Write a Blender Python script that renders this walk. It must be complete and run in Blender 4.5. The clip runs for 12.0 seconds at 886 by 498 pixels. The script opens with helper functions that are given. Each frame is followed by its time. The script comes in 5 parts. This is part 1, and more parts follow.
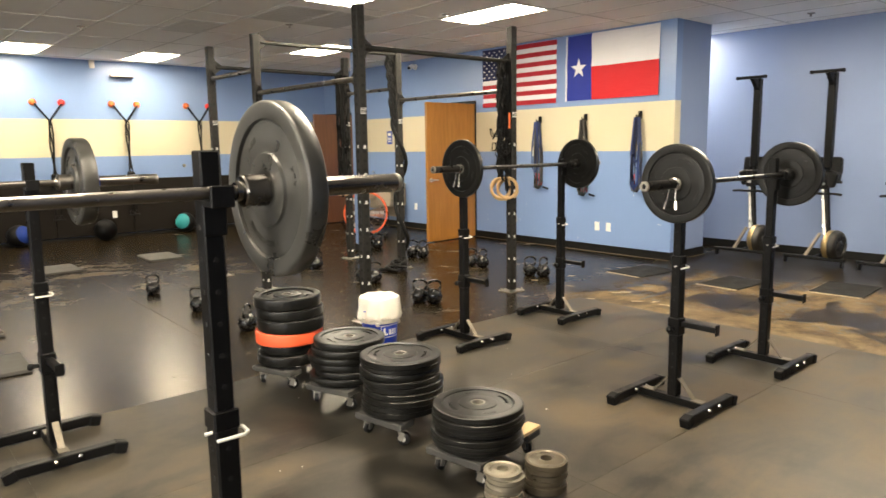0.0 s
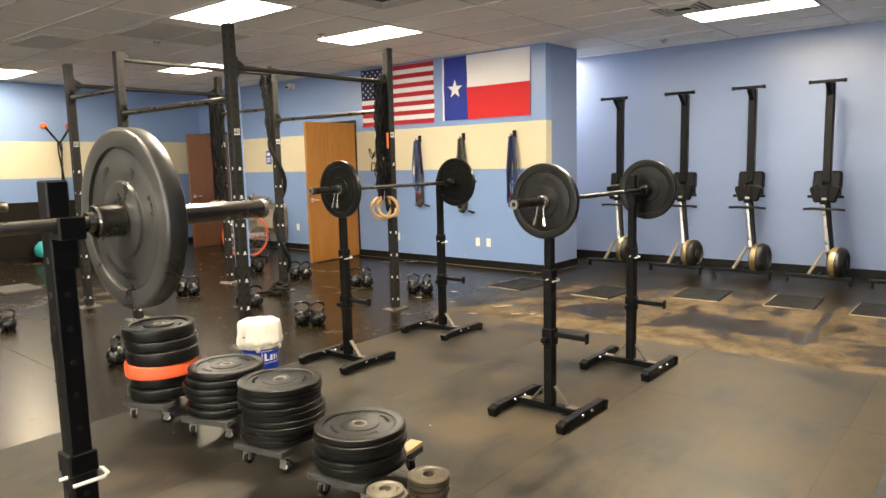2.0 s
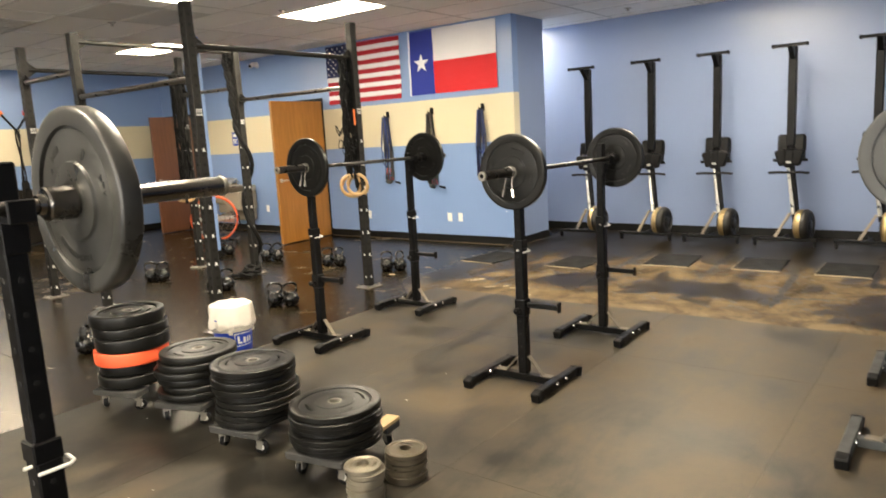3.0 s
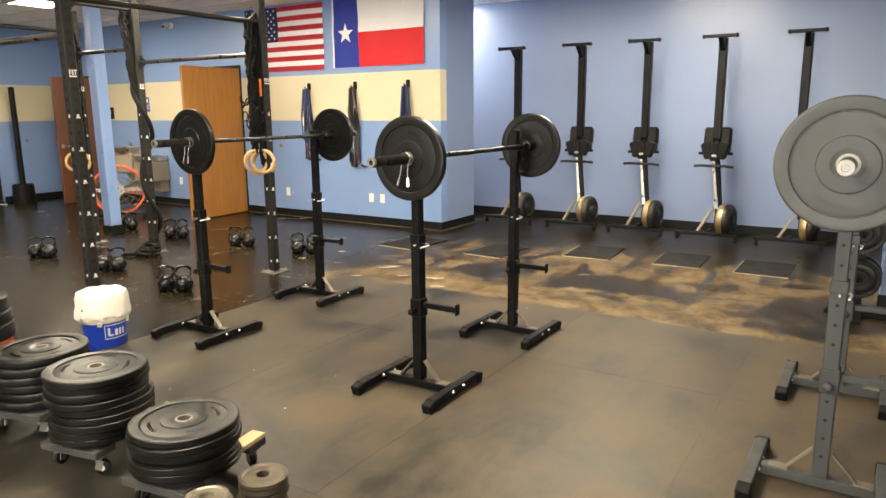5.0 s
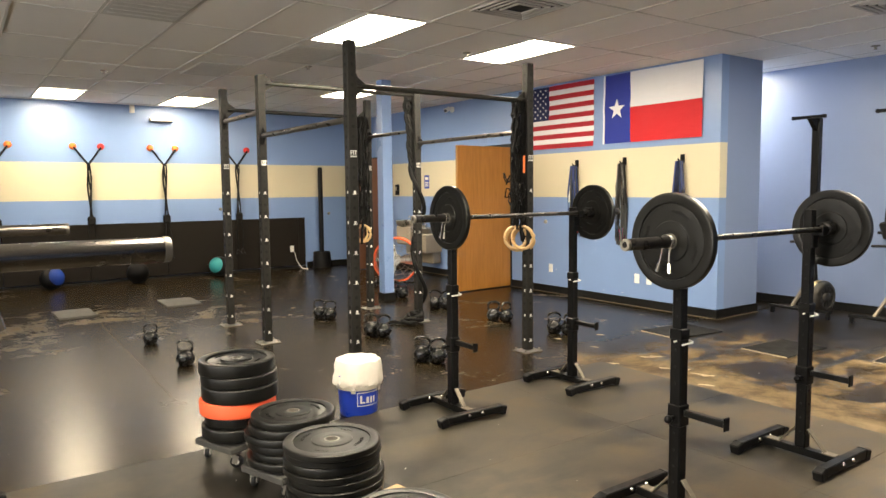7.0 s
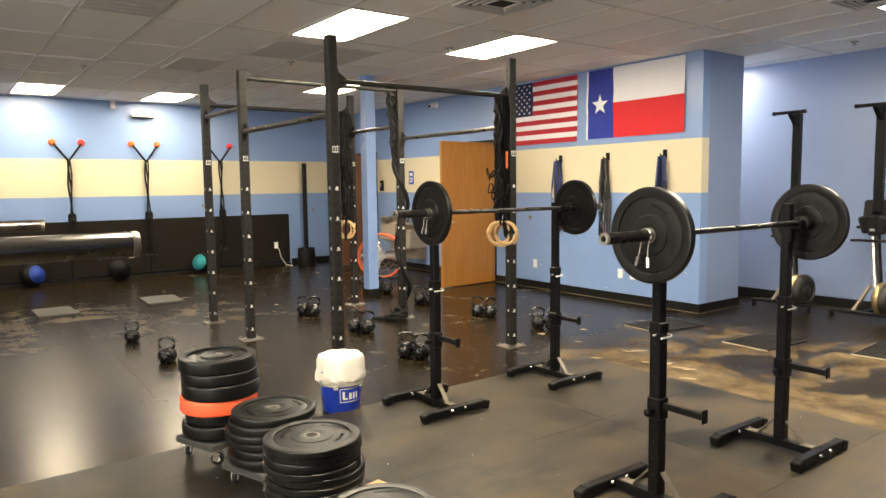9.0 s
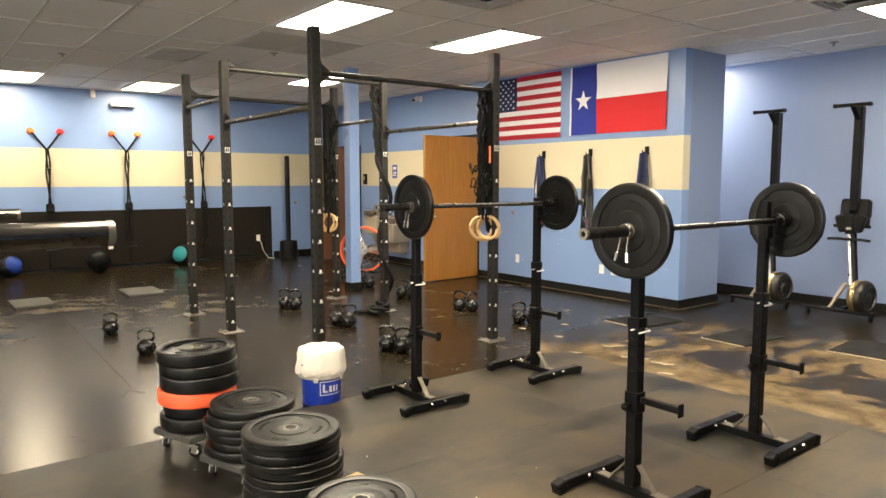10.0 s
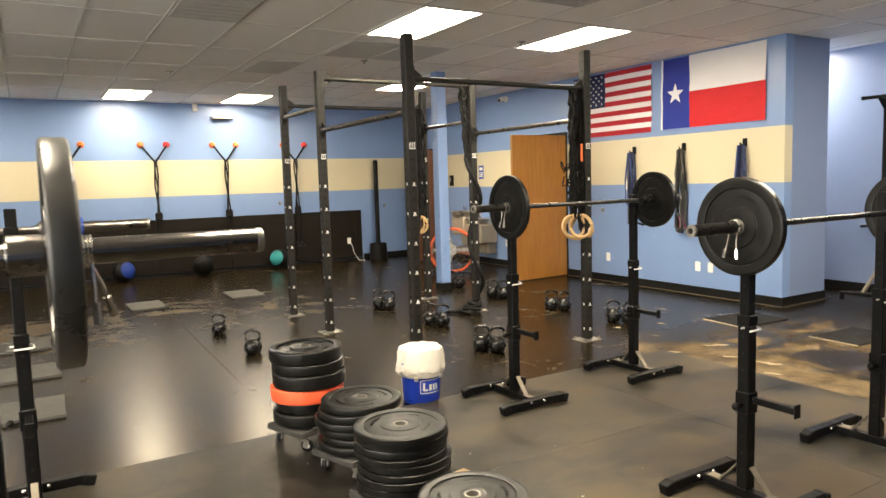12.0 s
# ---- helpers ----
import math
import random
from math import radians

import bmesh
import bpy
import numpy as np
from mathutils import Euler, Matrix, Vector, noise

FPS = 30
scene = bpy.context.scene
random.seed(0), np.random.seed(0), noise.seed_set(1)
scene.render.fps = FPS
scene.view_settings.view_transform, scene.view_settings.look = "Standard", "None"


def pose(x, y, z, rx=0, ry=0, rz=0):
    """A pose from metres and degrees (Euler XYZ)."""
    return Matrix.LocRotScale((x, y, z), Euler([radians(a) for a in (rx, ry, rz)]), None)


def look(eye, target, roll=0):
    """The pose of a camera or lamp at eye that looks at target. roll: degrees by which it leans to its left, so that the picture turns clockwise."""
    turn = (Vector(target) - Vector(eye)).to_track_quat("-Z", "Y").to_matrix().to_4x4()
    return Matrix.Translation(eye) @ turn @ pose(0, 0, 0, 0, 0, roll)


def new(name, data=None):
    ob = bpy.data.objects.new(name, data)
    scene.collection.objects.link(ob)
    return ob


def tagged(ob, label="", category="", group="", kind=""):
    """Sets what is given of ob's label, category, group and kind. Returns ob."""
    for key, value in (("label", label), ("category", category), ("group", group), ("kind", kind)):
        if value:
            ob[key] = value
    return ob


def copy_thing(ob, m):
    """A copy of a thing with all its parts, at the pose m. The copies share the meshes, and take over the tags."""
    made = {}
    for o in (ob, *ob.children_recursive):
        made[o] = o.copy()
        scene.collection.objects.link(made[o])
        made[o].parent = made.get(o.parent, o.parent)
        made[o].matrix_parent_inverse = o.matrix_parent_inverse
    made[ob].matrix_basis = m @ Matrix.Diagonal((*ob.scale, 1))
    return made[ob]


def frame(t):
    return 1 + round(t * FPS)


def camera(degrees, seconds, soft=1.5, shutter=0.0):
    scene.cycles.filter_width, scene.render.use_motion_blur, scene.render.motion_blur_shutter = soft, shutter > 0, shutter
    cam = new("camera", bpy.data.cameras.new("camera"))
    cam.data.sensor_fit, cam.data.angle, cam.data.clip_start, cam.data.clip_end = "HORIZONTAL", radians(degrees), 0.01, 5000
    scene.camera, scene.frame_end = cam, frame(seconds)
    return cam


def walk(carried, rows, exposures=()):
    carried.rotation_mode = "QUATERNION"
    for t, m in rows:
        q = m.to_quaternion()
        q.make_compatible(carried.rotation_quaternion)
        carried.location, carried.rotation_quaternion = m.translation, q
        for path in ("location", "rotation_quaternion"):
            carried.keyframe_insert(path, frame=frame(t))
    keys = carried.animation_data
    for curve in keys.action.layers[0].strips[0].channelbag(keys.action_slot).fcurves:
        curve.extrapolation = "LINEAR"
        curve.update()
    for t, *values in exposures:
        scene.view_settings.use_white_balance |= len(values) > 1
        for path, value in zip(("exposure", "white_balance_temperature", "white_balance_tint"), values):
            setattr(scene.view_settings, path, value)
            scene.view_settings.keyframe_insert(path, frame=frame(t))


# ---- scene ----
cam = camera(65.3, 12.0, soft=1.5, shutter=0.4)
PATH = [
    (0, (-0.176, 0.281, 1.484), (1.119, 1.776, 1.187), -0.8),
    (0.5, (-0.168, 0.273, 1.488), (1.205, 1.695, 1.185), -0.4),
    (1, (-0.172, 0.259, 1.488), (1.243, 1.644, 1.209), -0.5),
    (1.5, (-0.174, 0.242, 1.499), (1.249, 1.621, 1.231), -2.3),
    (2, (-0.164, 0.222, 1.501), (1.363, 1.489, 1.248), -1.4),
    (2.5, (-0.154, 0.228, 1.494), (1.372, 1.496, 1.244), -2.1),
    (3, (-0.141, 0.212, 1.483), (1.423, 1.417, 1.161), -3.2),
    (3.5, (-0.099, 0.216, 1.482), (1.529, 1.29, 1.042), -2.9),
    (3.7, (-0.048, 0.21, 1.478), (1.601, 1.251, 1.034), -2.6),
    (5.3, (0.382, 0.261, 1.504), (2.03, 1.327, 1.12), -0.4),
    (5.5, (0.408, 0.287, 1.506), (2.038, 1.382, 1.127), -0.7),
    (6, (0.490, 0.358, 1.500), (1.917, 1.739, 1.259), 0.0),
    (6.5, (0.586, 0.377, 1.503), (1.794, 1.965, 1.355), -0.2),
    (6.7, (0.608, 0.38, 1.5), (1.776, 1.995, 1.334), -0.3),
    (8.3, (0.644, 0.38, 1.493), (1.774, 2.021, 1.32), -0.9),
    (8.5, (0.646, 0.372, 1.493), (1.792, 2.002, 1.319), -1.0),
    (9, (0.649, 0.366, 1.491), (1.831, 1.969, 1.308), -0.7),
    (9.5, (0.653, 0.36, 1.488), (1.867, 1.937, 1.285), 0.0),
    (10, (0.655, 0.354, 1.487), (1.874, 1.927, 1.288), 0.0),
    (10.5, (0.658, 0.354, 1.488), (1.873, 1.93, 1.293), -0.2),
    (11, (0.657, 0.347, 1.486), (1.847, 1.942, 1.288), -0.8),
    (11.5, (0.642, 0.365, 1.488), (1.704, 2.048, 1.283), -2.1),
    (12, (0.553, 0.362, 1.495), (1.575, 2.07, 1.3), -1.7),
]
walk(cam, [(t, look(eye, target, roll)) for t, eye, target, roll in PATH],
     exposures=[(0, 0.06), (2.5, 0.02), (3.0, 0.04), (3.5, 0.2), (5.5, 0.12), (6.0, 0.26), (6.5, 0.13), (8.5, 0.0), (12, 0.02)])

# world: a dim neutral surround outside the closed room
world = bpy.data.worlds.new("world")
scene.world = world
world.use_nodes = True
world.node_tree.nodes["Background"].inputs[0].default_value = (0.5, 0.55, 0.6, 1)
world.node_tree.nodes["Background"].inputs[1].default_value = 0.6
LAMP = 65.0         # strength of the ceiling troffers

WINDOW_FILL = 195.0    # watts each; fill from unseen, assumed west windows, aimed up to lift the ceiling
ASSUMED_WINDOWS = (-2.4, 0.9, 4.2)
for wy in ASSUMED_WINDOWS:
    fill_lamp = bpy.data.lights.new("window_daylight", "AREA")
    fill_lamp.shape, fill_lamp.size, fill_lamp.size_y = "RECTANGLE", 2.5, 1.6
    fill_lamp.energy, fill_lamp.color = WINDOW_FILL, (1.0, 0.94, 0.84)
    new("window_daylight", fill_lamp).matrix_basis = look((-5.06, wy, 1.65), (0, wy, 4.3))

# ---- the plan, in metres ----
CEIL = 2.955
FLAG_X = 7.615      # face of the wall with the flags
RETURN_Y = 4.915    # end face of that wall
RETURN_X = 8.425
ROW_X = 9.25        # wall behind the rowers
PASSAGE_Y = 7.6     # assumed, unseen end of the passage between that wall and the rowers'
TRX_Y = 12.98       # wall with the suspension trainers
# west and south ends are unseen, assumed to close the room
WEST_X, SOUTH_Y = -5.0, -4.2
MAT_X, MAT_Y = 5.10, 4.36   # edges of the rubber flooring


# ---- materials ----
def mat(name, c, rough=0.5, metal=0.0, var=0.12, scale=6.0, bump=0.08, bscale=90.0, spec=0.5, rvar=0.12, coat=0.0):
    m = bpy.data.materials.new(name)
    m.use_nodes = True
    n, l = m.node_tree.nodes, m.node_tree.links
    b = n["Principled BSDF"]
    tc = n.new("ShaderNodeTexCoord")
    n1 = n.new("ShaderNodeTexNoise")
    n1.inputs["Scale"].default_value, n1.inputs["Detail"].default_value, n1.inputs["Roughness"].default_value = scale, 6, 0.62
    l.new(tc.outputs["Object"], n1.inputs["Vector"])
    mix = n.new("ShaderNodeMix")
    mix.data_type = "RGBA"
    mix.inputs[6].default_value = (*[max(0, v * (1 - var)) for v in c], 1)
    mix.inputs[7].default_value = (*[min(1, v * (1 + var)) for v in c], 1)
    l.new(n1.outputs["Fac"], mix.inputs[0])
    l.new(mix.outputs[2], b.inputs["Base Color"])
    n2 = n.new("ShaderNodeTexNoise")
    n2.inputs["Scale"].default_value, n2.inputs["Detail"].default_value = bscale, 4
    l.new(tc.outputs["Object"], n2.inputs["Vector"])
    mr = n.new("ShaderNodeMapRange")
    mr.inputs[1].default_value, mr.inputs[2].default_value = 0.3, 0.7
    mr.inputs[3].default_value, mr.inputs[4].default_value = max(0.03, rough - rvar), min(1, rough + rvar)
    l.new(n1.outputs["Fac"], mr.inputs[0])
    l.new(mr.outputs[0], b.inputs["Roughness"])
    if bump:
        bp = n.new("ShaderNodeBump")
        bp.inputs["Strength"].default_value, bp.inputs["Distance"].default_value = bump, 0.10 / bscale
        l.new(n2.outputs["Fac"], bp.inputs["Height"])
        l.new(bp.outputs[0], b.inputs["Normal"])
    b.inputs["Metallic"].default_value = metal
    b.inputs["Specular IOR Level"].default_value = spec
    if coat:
        b.inputs["Coat Weight"].default_value = coat
        b.inputs["Coat Roughness"].default_value = 0.15
    return m


def emit(name, c, strength):
    m = bpy.data.materials.new(name)
    m.use_nodes = True
    b = m.node_tree.nodes["Principled BSDF"]
    b.inputs["Base Color"].default_value = (0.8, 0.8, 0.78, 1)
    b.inputs["Emission Color"].default_value = (*c, 1)
    b.inputs["Emission Strength"].default_value = strength
    return m


def ramp(n, l, src, stops):
    r = n.new("ShaderNodeValToRGB")
    while len(r.color_ramp.elements) < len(stops):
        r.color_ramp.elements.new(0.5)
    for e, (p, c) in zip(r.color_ramp.elements, stops):
        e.position, e.color = p, (*c, 1) if len(c) == 3 else c
    l.new(src, r.inputs[0])
    return r


def noise_node(n, l, vec, scale, detail=6, rough=0.6, dist=0.0):
    t = n.new("ShaderNodeTexNoise")
    t.inputs["Scale"].default_value, t.inputs["Detail"].default_value = scale, detail
    t.inputs["Roughness"].default_value, t.inputs["Distortion"].default_value = rough, dist
    l.new(vec, t.inputs["Vector"])
    return t


def math_node(n, l, op, a, b=None, clamp=False):
    t = n.new("ShaderNodeMath")
    t.operation, t.use_clamp = op, clamp
    for i, v in enumerate((a, b)):
        if v is None:
            continue
        if isinstance(v, (int, float)):
            t.inputs[i].default_value = v
        else:
            l.new(v, t.inputs[i])
    return t.outputs[0]


def wall_paint(name, striped):
    """Blue eggshell wall paint with scuffs; the painted cream band runs from 1.375 to 1.99 m."""
    m = mat(name, (0.185, 0.28, 0.50) if striped else (0.180, 0.236, 0.388), 0.32, var=0.05, scale=1.3, bump=0.06, bscale=160, rvar=0.04)
    n, l = m.node_tree.nodes, m.node_tree.links
    b = n["Principled BSDF"]
    base = b.inputs["Base Color"].links[0].from_socket
    tc = n.new("ShaderNodeTexCoord")
    src = base
    if striped:
        sp = n.new("ShaderNodeSeparateXYZ")
        l.new(tc.outputs["Object"], sp.inputs[0])
        wob = noise_node(n, l, tc.outputs["Object"], 7.0, 2)
        zz = math_node(n, l, "ADD", sp.outputs[2], math_node(n, l, "MULTIPLY", math_node(n, l, "SUBTRACT", wob.outputs["Fac"], 0.5), 0.008))
        band = math_node(n, l, "MULTIPLY", math_node(n, l, "GREATER_THAN", zz, 1.375), math_node(n, l, "LESS_THAN", zz, 1.99))
        mx = n.new("ShaderNodeMix")
        mx.data_type = "RGBA"
        l.new(band, mx.inputs[0])
        l.new(base, mx.inputs[6])
        mx.inputs[7].default_value = (0.56, 0.505, 0.36, 1)
        src = mx.outputs[2]
    sc = noise_node(n, l, tc.outputs["Object"], 3.2, 9, 0.72, 0.6)
    marks = ramp(n, l, sc.outputs["Fac"], [(0.0, (0, 0, 0)), (0.66, (0, 0, 0)), (0.80, (0.12, 0.12, 0.12))])
    mx2 = n.new("ShaderNodeMix")
    mx2.data_type = "RGBA"
    l.new(marks.outputs[0], mx2.inputs[0])
    l.new(src, mx2.inputs[6])
    mx2.inputs[7].default_value = (0.45, 0.5, 0.6, 1)
    l.new(mx2.outputs[2], b.inputs["Base Color"])
    return m


def coated_floor():
    """Black-coated concrete, worn through to tan cement in the rower bay and in scattered patches."""
    m = bpy.data.materials.new("black_coated_concrete")
    m.use_nodes = True
    n, l = m.node_tree.nodes, m.node_tree.links
    b = n["Principled BSDF"]
    tc = n.new("ShaderNodeTexCoord")
    o = tc.outputs["Object"]
    sp = n.new("ShaderNodeSeparateXYZ")
    l.new(o, sp.inputs[0])

    def step(v, lo, hi):
        t = n.new("ShaderNodeMapRange")
        t.interpolation_type = "SMOOTHSTEP"
        t.inputs[1].default_value, t.inputs[2].default_value = lo, hi
        l.new(v, t.inputs[0])
        return t.outputs[0]
    x, y = sp.outputs[0], sp.outputs[1]
    bay = math_node(n, l, "MULTIPLY", step(y, 5.4, 3.9), math_node(n, l, "MULTIPLY", step(x, 9.0, 6.6), step(x, 4.6, 5.1)))
    # black leftovers of the coating: one long blot, ragged islands, and a dark strip under the machines
    frag = noise_node(n, l, o, 4.5, 9, 0.66, 0.2)
    def oval(cx, cy, ax, ay):
        u = math_node(n, l, "POWER", math_node(n, l, "MULTIPLY", math_node(n, l, "SUBTRACT", x, cx), 1.0 / ax), 2.0)
        v = math_node(n, l, "POWER", math_node(n, l, "ABSOLUTE", math_node(n, l, "MULTIPLY", math_node(n, l, "SUBTRACT", y, cy), 1.0 / ay)), 2.0)
        return step(math_node(n, l, "ADD", math_node(n, l, "ADD", u, v), math_node(n, l, "MULTIPLY", math_node(n, l, "SUBTRACT", frag.outputs["Fac"], 0.5), 6.5)), 1.35, 0.55)
    blot = math_node(n, l, "MAXIMUM", oval(6.05, 2.05, 0.26, 0.72), math_node(n, l, "MAXIMUM", oval(6.0, 3.30, 0.30, 0.34), oval(5.75, 0.55, 0.55, 0.42)))
    strip = math_node(n, l, "MULTIPLY", step(math_node(n, l, "ADD", x, math_node(n, l, "MULTIPLY", frag.outputs["Fac"], 5.0)), 8.9, 10.3), step(y, 6.0, 5.0))
    islands = math_node(n, l, "MULTIPLY", step(frag.outputs["Fac"], 0.49, 0.57), math_node(n, l, "MULTIPLY", step(x, 5.25, 5.8), step(y, 5.6, 4.8)))
    left = math_node(n, l, "MAXIMUM", math_node(n, l, "MAXIMUM", blot, strip), islands)
    lane = math_node(n, l, "MULTIPLY", math_node(n, l, "MULTIPLY", step(y, 7.0, 8.6), step(y, 11.0, 9.2)), step(x, 4.6, 1.5))
    big = noise_node(n, l, o, 0.9, 8, 0.66, 0.9)
    mid = noise_node(n, l, o, 3.4, 9, 0.7, 0.4)
    fine = noise_node(n, l, o, 26, 6, 0.7)
    s = math_node(n, l, "ADD", math_node(n, l, "MULTIPLY", big.outputs["Fac"], 0.55), math_node(n, l, "MULTIPLY", mid.outputs["Fac"], 0.45))
    s = math_node(n, l, "ADD", s, math_node(n, l, "MULTIPLY", math_node(n, l, "SUBTRACT", fine.outputs["Fac"], 0.5), 0.26))
    s = math_node(n, l, "ADD", s, math_node(n, l, "ADD", math_node(n, l, "SUBTRACT", math_node(n, l, "MULTIPLY", bay, 0.26), math_node(n, l, "MULTIPLY", left, 0.22)), math_node(n, l, "MULTIPLY", lane, 0.11)))
    worn = step(s, 0.58, 0.72)
    tan = ramp(n, l, mid.outputs["Fac"], [(0.36, (0.024, 0.017, 0.0085)), (0.44, (0.066, 0.046, 0.023)), (0.52, (0.112, 0.080, 0.041)), (0.66, (0.185, 0.138, 0.078))])
    mot = noise_node(n, l, o, 3.2, 12, 0.66, 0.25)
    patch = math_node(n, l, "ADD", math_node(n, l, "MULTIPLY", mot.outputs["Fac"], 0.55), math_node(n, l, "MULTIPLY", s, 0.45))
    dark = ramp(n, l, patch, [(0.36, (0.0045, 0.0035, 0.0022)), (0.47, (0.0095, 0.0070, 0.0038)), (0.56, (0.019, 0.0135, 0.0068)), (0.68, (0.046, 0.033, 0.018))])
    mx = n.new("ShaderNodeMix")
    mx.data_type = "RGBA"
    l.new(worn, mx.inputs[0])
    l.new(dark.outputs[0], mx.inputs[6])
    l.new(tan.outputs[0], mx.inputs[7])
    # fine pale scratches across the coating
    mp = n.new("ShaderNodeMapping")
    mp.inputs["Scale"].default_value, mp.inputs["Rotation"].default_value = (1.0, 11.0, 1.0), (0, 0, 0.25)
    l.new(o, mp.inputs[0])
    scr = noise_node(n, l, mp.outputs[0], 5.0, 8, 0.75)
    stroke = ramp(n, l, scr.outputs["Fac"], [(0.0, (0, 0, 0)), (0.64, (0, 0, 0)), (0.76, (0.45, 0.45, 0.45))])
    mx2 = n.new("ShaderNodeMix")
    mx2.data_type = "RGBA"
    l.new(stroke.outputs[0], mx2.inputs[0])
    l.new(mx.outputs[2], mx2.inputs[6])
    mx2.inputs[7].default_value = (0.13, 0.093, 0.055, 1)
    l.new(mx2.outputs[2], b.inputs["Base Color"])
    rr = n.new("ShaderNodeMapRange")
    l.new(math_node(n, l, "ADD", math_node(n, l, "MULTIPLY", worn, 0.55), math_node(n, l, "MULTIPLY", math_node(n, l, "ADD", mot.outputs["Fac"], math_node(n, l, "MULTIPLY", math_node(n, l, "SUBTRACT", fine.outputs["Fac"], 0.5), 0.4)), 0.20)), rr.inputs[0])
    rr.inputs[3].default_value, rr.inputs[4].default_value = 0.21, 0.66
    b.inputs["Specular IOR Level"].default_value = 0.27
    b.inputs["Specular Tint"].default_value = (1.0, 0.72, 0.40, 1)
    dull = math_node(n, l, "MULTIPLY", math_node(n, l, "MULTIPLY", step(x, 5.0, 5.4), step(y, 5.2, 4.4)), 0.10)
    l.new(math_node(n, l, "ADD", rr.outputs[0], dull, True), b.inputs["Roughness"])
    bp = n.new("ShaderNodeBump")
    bp.inputs["Strength"].default_value, bp.inputs["Distance"].default_value = 0.01, 0.0005
    l.new(math_node(n, l, "ADD", fine.outputs["Fac"], math_node(n, l, "MULTIPLY", worn, -0.8)), bp.inputs["Height"])
    l.new(bp.outputs[0], b.inputs["Normal"])
    return m


def rubber_flooring():
    """Brown-grey worn stall-mat rubber with dark and dusty patches; lamp warmth painted in the south-east."""
    m = bpy.data.materials.new("worn_rubber_mat")
    m.use_nodes = True
    n, l = m.node_tree.nodes, m.node_tree.links
    b = n["Principled BSDF"]
    geo = n.new("ShaderNodeNewGeometry")
    o = geo.outputs["Position"]
    info = n.new("ShaderNodeObjectInfo")
    big = noise_node(n, l, o, 1.0, 6, 0.6, 0.9)
    mid = noise_node(n, l, o, 2.6, 10, 0.62, 0.3)
    fine = noise_node(n, l, o, 140, 3, 0.7)
    s = math_node(n, l, "ADD", math_node(n, l, "MULTIPLY", big.outputs["Fac"], 0.55), math_node(n, l, "MULTIPLY", mid.outputs["Fac"], 0.45))
    sp = n.new("ShaderNodeSeparateXYZ")
    l.new(o, sp.inputs[0])

    def step(v, lo, hi):
        t = n.new("ShaderNodeMapRange")
        t.interpolation_type = "SMOOTHSTEP"
        t.inputs[1].default_value, t.inputs[2].default_value = lo, hi
        l.new(v, t.inputs[0])
        return t.outputs[0]
    ox, oy = sp.outputs[0], sp.outputs[1]
    # rubber is darker around the plate dollies
    dark_by_dollies = math_node(n, l, "MULTIPLY", math_node(n, l, "MULTIPLY", step(ox, 0.9, 1.5), step(ox, 2.7, 2.2)), math_node(n, l, "MULTIPLY", step(oy, 1.5, 2.3), step(oy, 5.0, 4.2)))
    s = math_node(n, l, "SUBTRACT", s, math_node(n, l, "MULTIPLY", dark_by_dollies, 0.13))
    mq = n.new("ShaderNodeMapping")
    mq.inputs["Scale"].default_value, mq.inputs["Rotation"].default_value = (0.55, 1.5, 1.0), (0, 0, 0.12)
    l.new(o, mq.inputs[0])
    smear = noise_node(n, l, mq.outputs[0], 1.9, 9, 0.66, 0.4)
    s = math_node(n, l, "SUBTRACT", s, math_node(n, l, "MULTIPLY", step(smear.outputs["Fac"], 0.47, 0.60), 0.085))
    # warm lamp light on the south-east mats, put into the rubber's colour
    lamp_warmth = math_node(n, l, "MULTIPLY", step(ox, 1.8, 3.4), step(oy, 3.4, 1.8))
    s = math_node(n, l, "ADD", s, math_node(n, l, "MULTIPLY", lamp_warmth, 0.08))
    s = math_node(n, l, "ADD", s, math_node(n, l, "MULTIPLY", math_node(n, l, "SUBTRACT", info.outputs["Random"], 0.5), 0.012))
    c = ramp(n, l, s, [(0.35, (0.010, 0.0094, 0.0080)), (0.42, (0.028, 0.0252, 0.0200)), (0.50, (0.050, 0.0425, 0.0320)), (0.62, (0.084, 0.064, 0.041))])
    fl = ramp(n, l, fine.outputs["Fac"], [(0.0, (0.75, 0.75, 0.75)), (0.5, (1, 1, 1)), (0.72, (1.0, 1.0, 1.0))])
    mx = n.new("ShaderNodeMix")
    mx.data_type, mx.blend_type = "RGBA", "MULTIPLY"
    mx.inputs[0].default_value = 1.0
    l.new(c.outputs[0], mx.inputs[6])
    l.new(fl.outputs[0], mx.inputs[7])
    l.new(mx.outputs[2], b.inputs["Base Color"])
    b.inputs["Specular IOR Level"].default_value = 0.28
    b.inputs["Specular Tint"].default_value = (1.0, 0.88, 0.70, 1)
    rr = n.new("ShaderNodeMapRange")
    l.new(s, rr.inputs[0])
    rr.inputs[1].default_value, rr.inputs[2].default_value = 0.3, 0.7
    rr.inputs[3].default_value, rr.inputs[4].default_value = 0.36, 0.56
    l.new(rr.outputs[0], b.inputs["Roughness"])
    bp = n.new("ShaderNodeBump")
    bp.inputs["Strength"].default_value, bp.inputs["Distance"].default_value = 0.12, 0.0012
    l.new(fine.outputs["Fac"], bp.inputs["Height"])
    l.new(bp.outputs[0], b.inputs["Normal"])
    return m


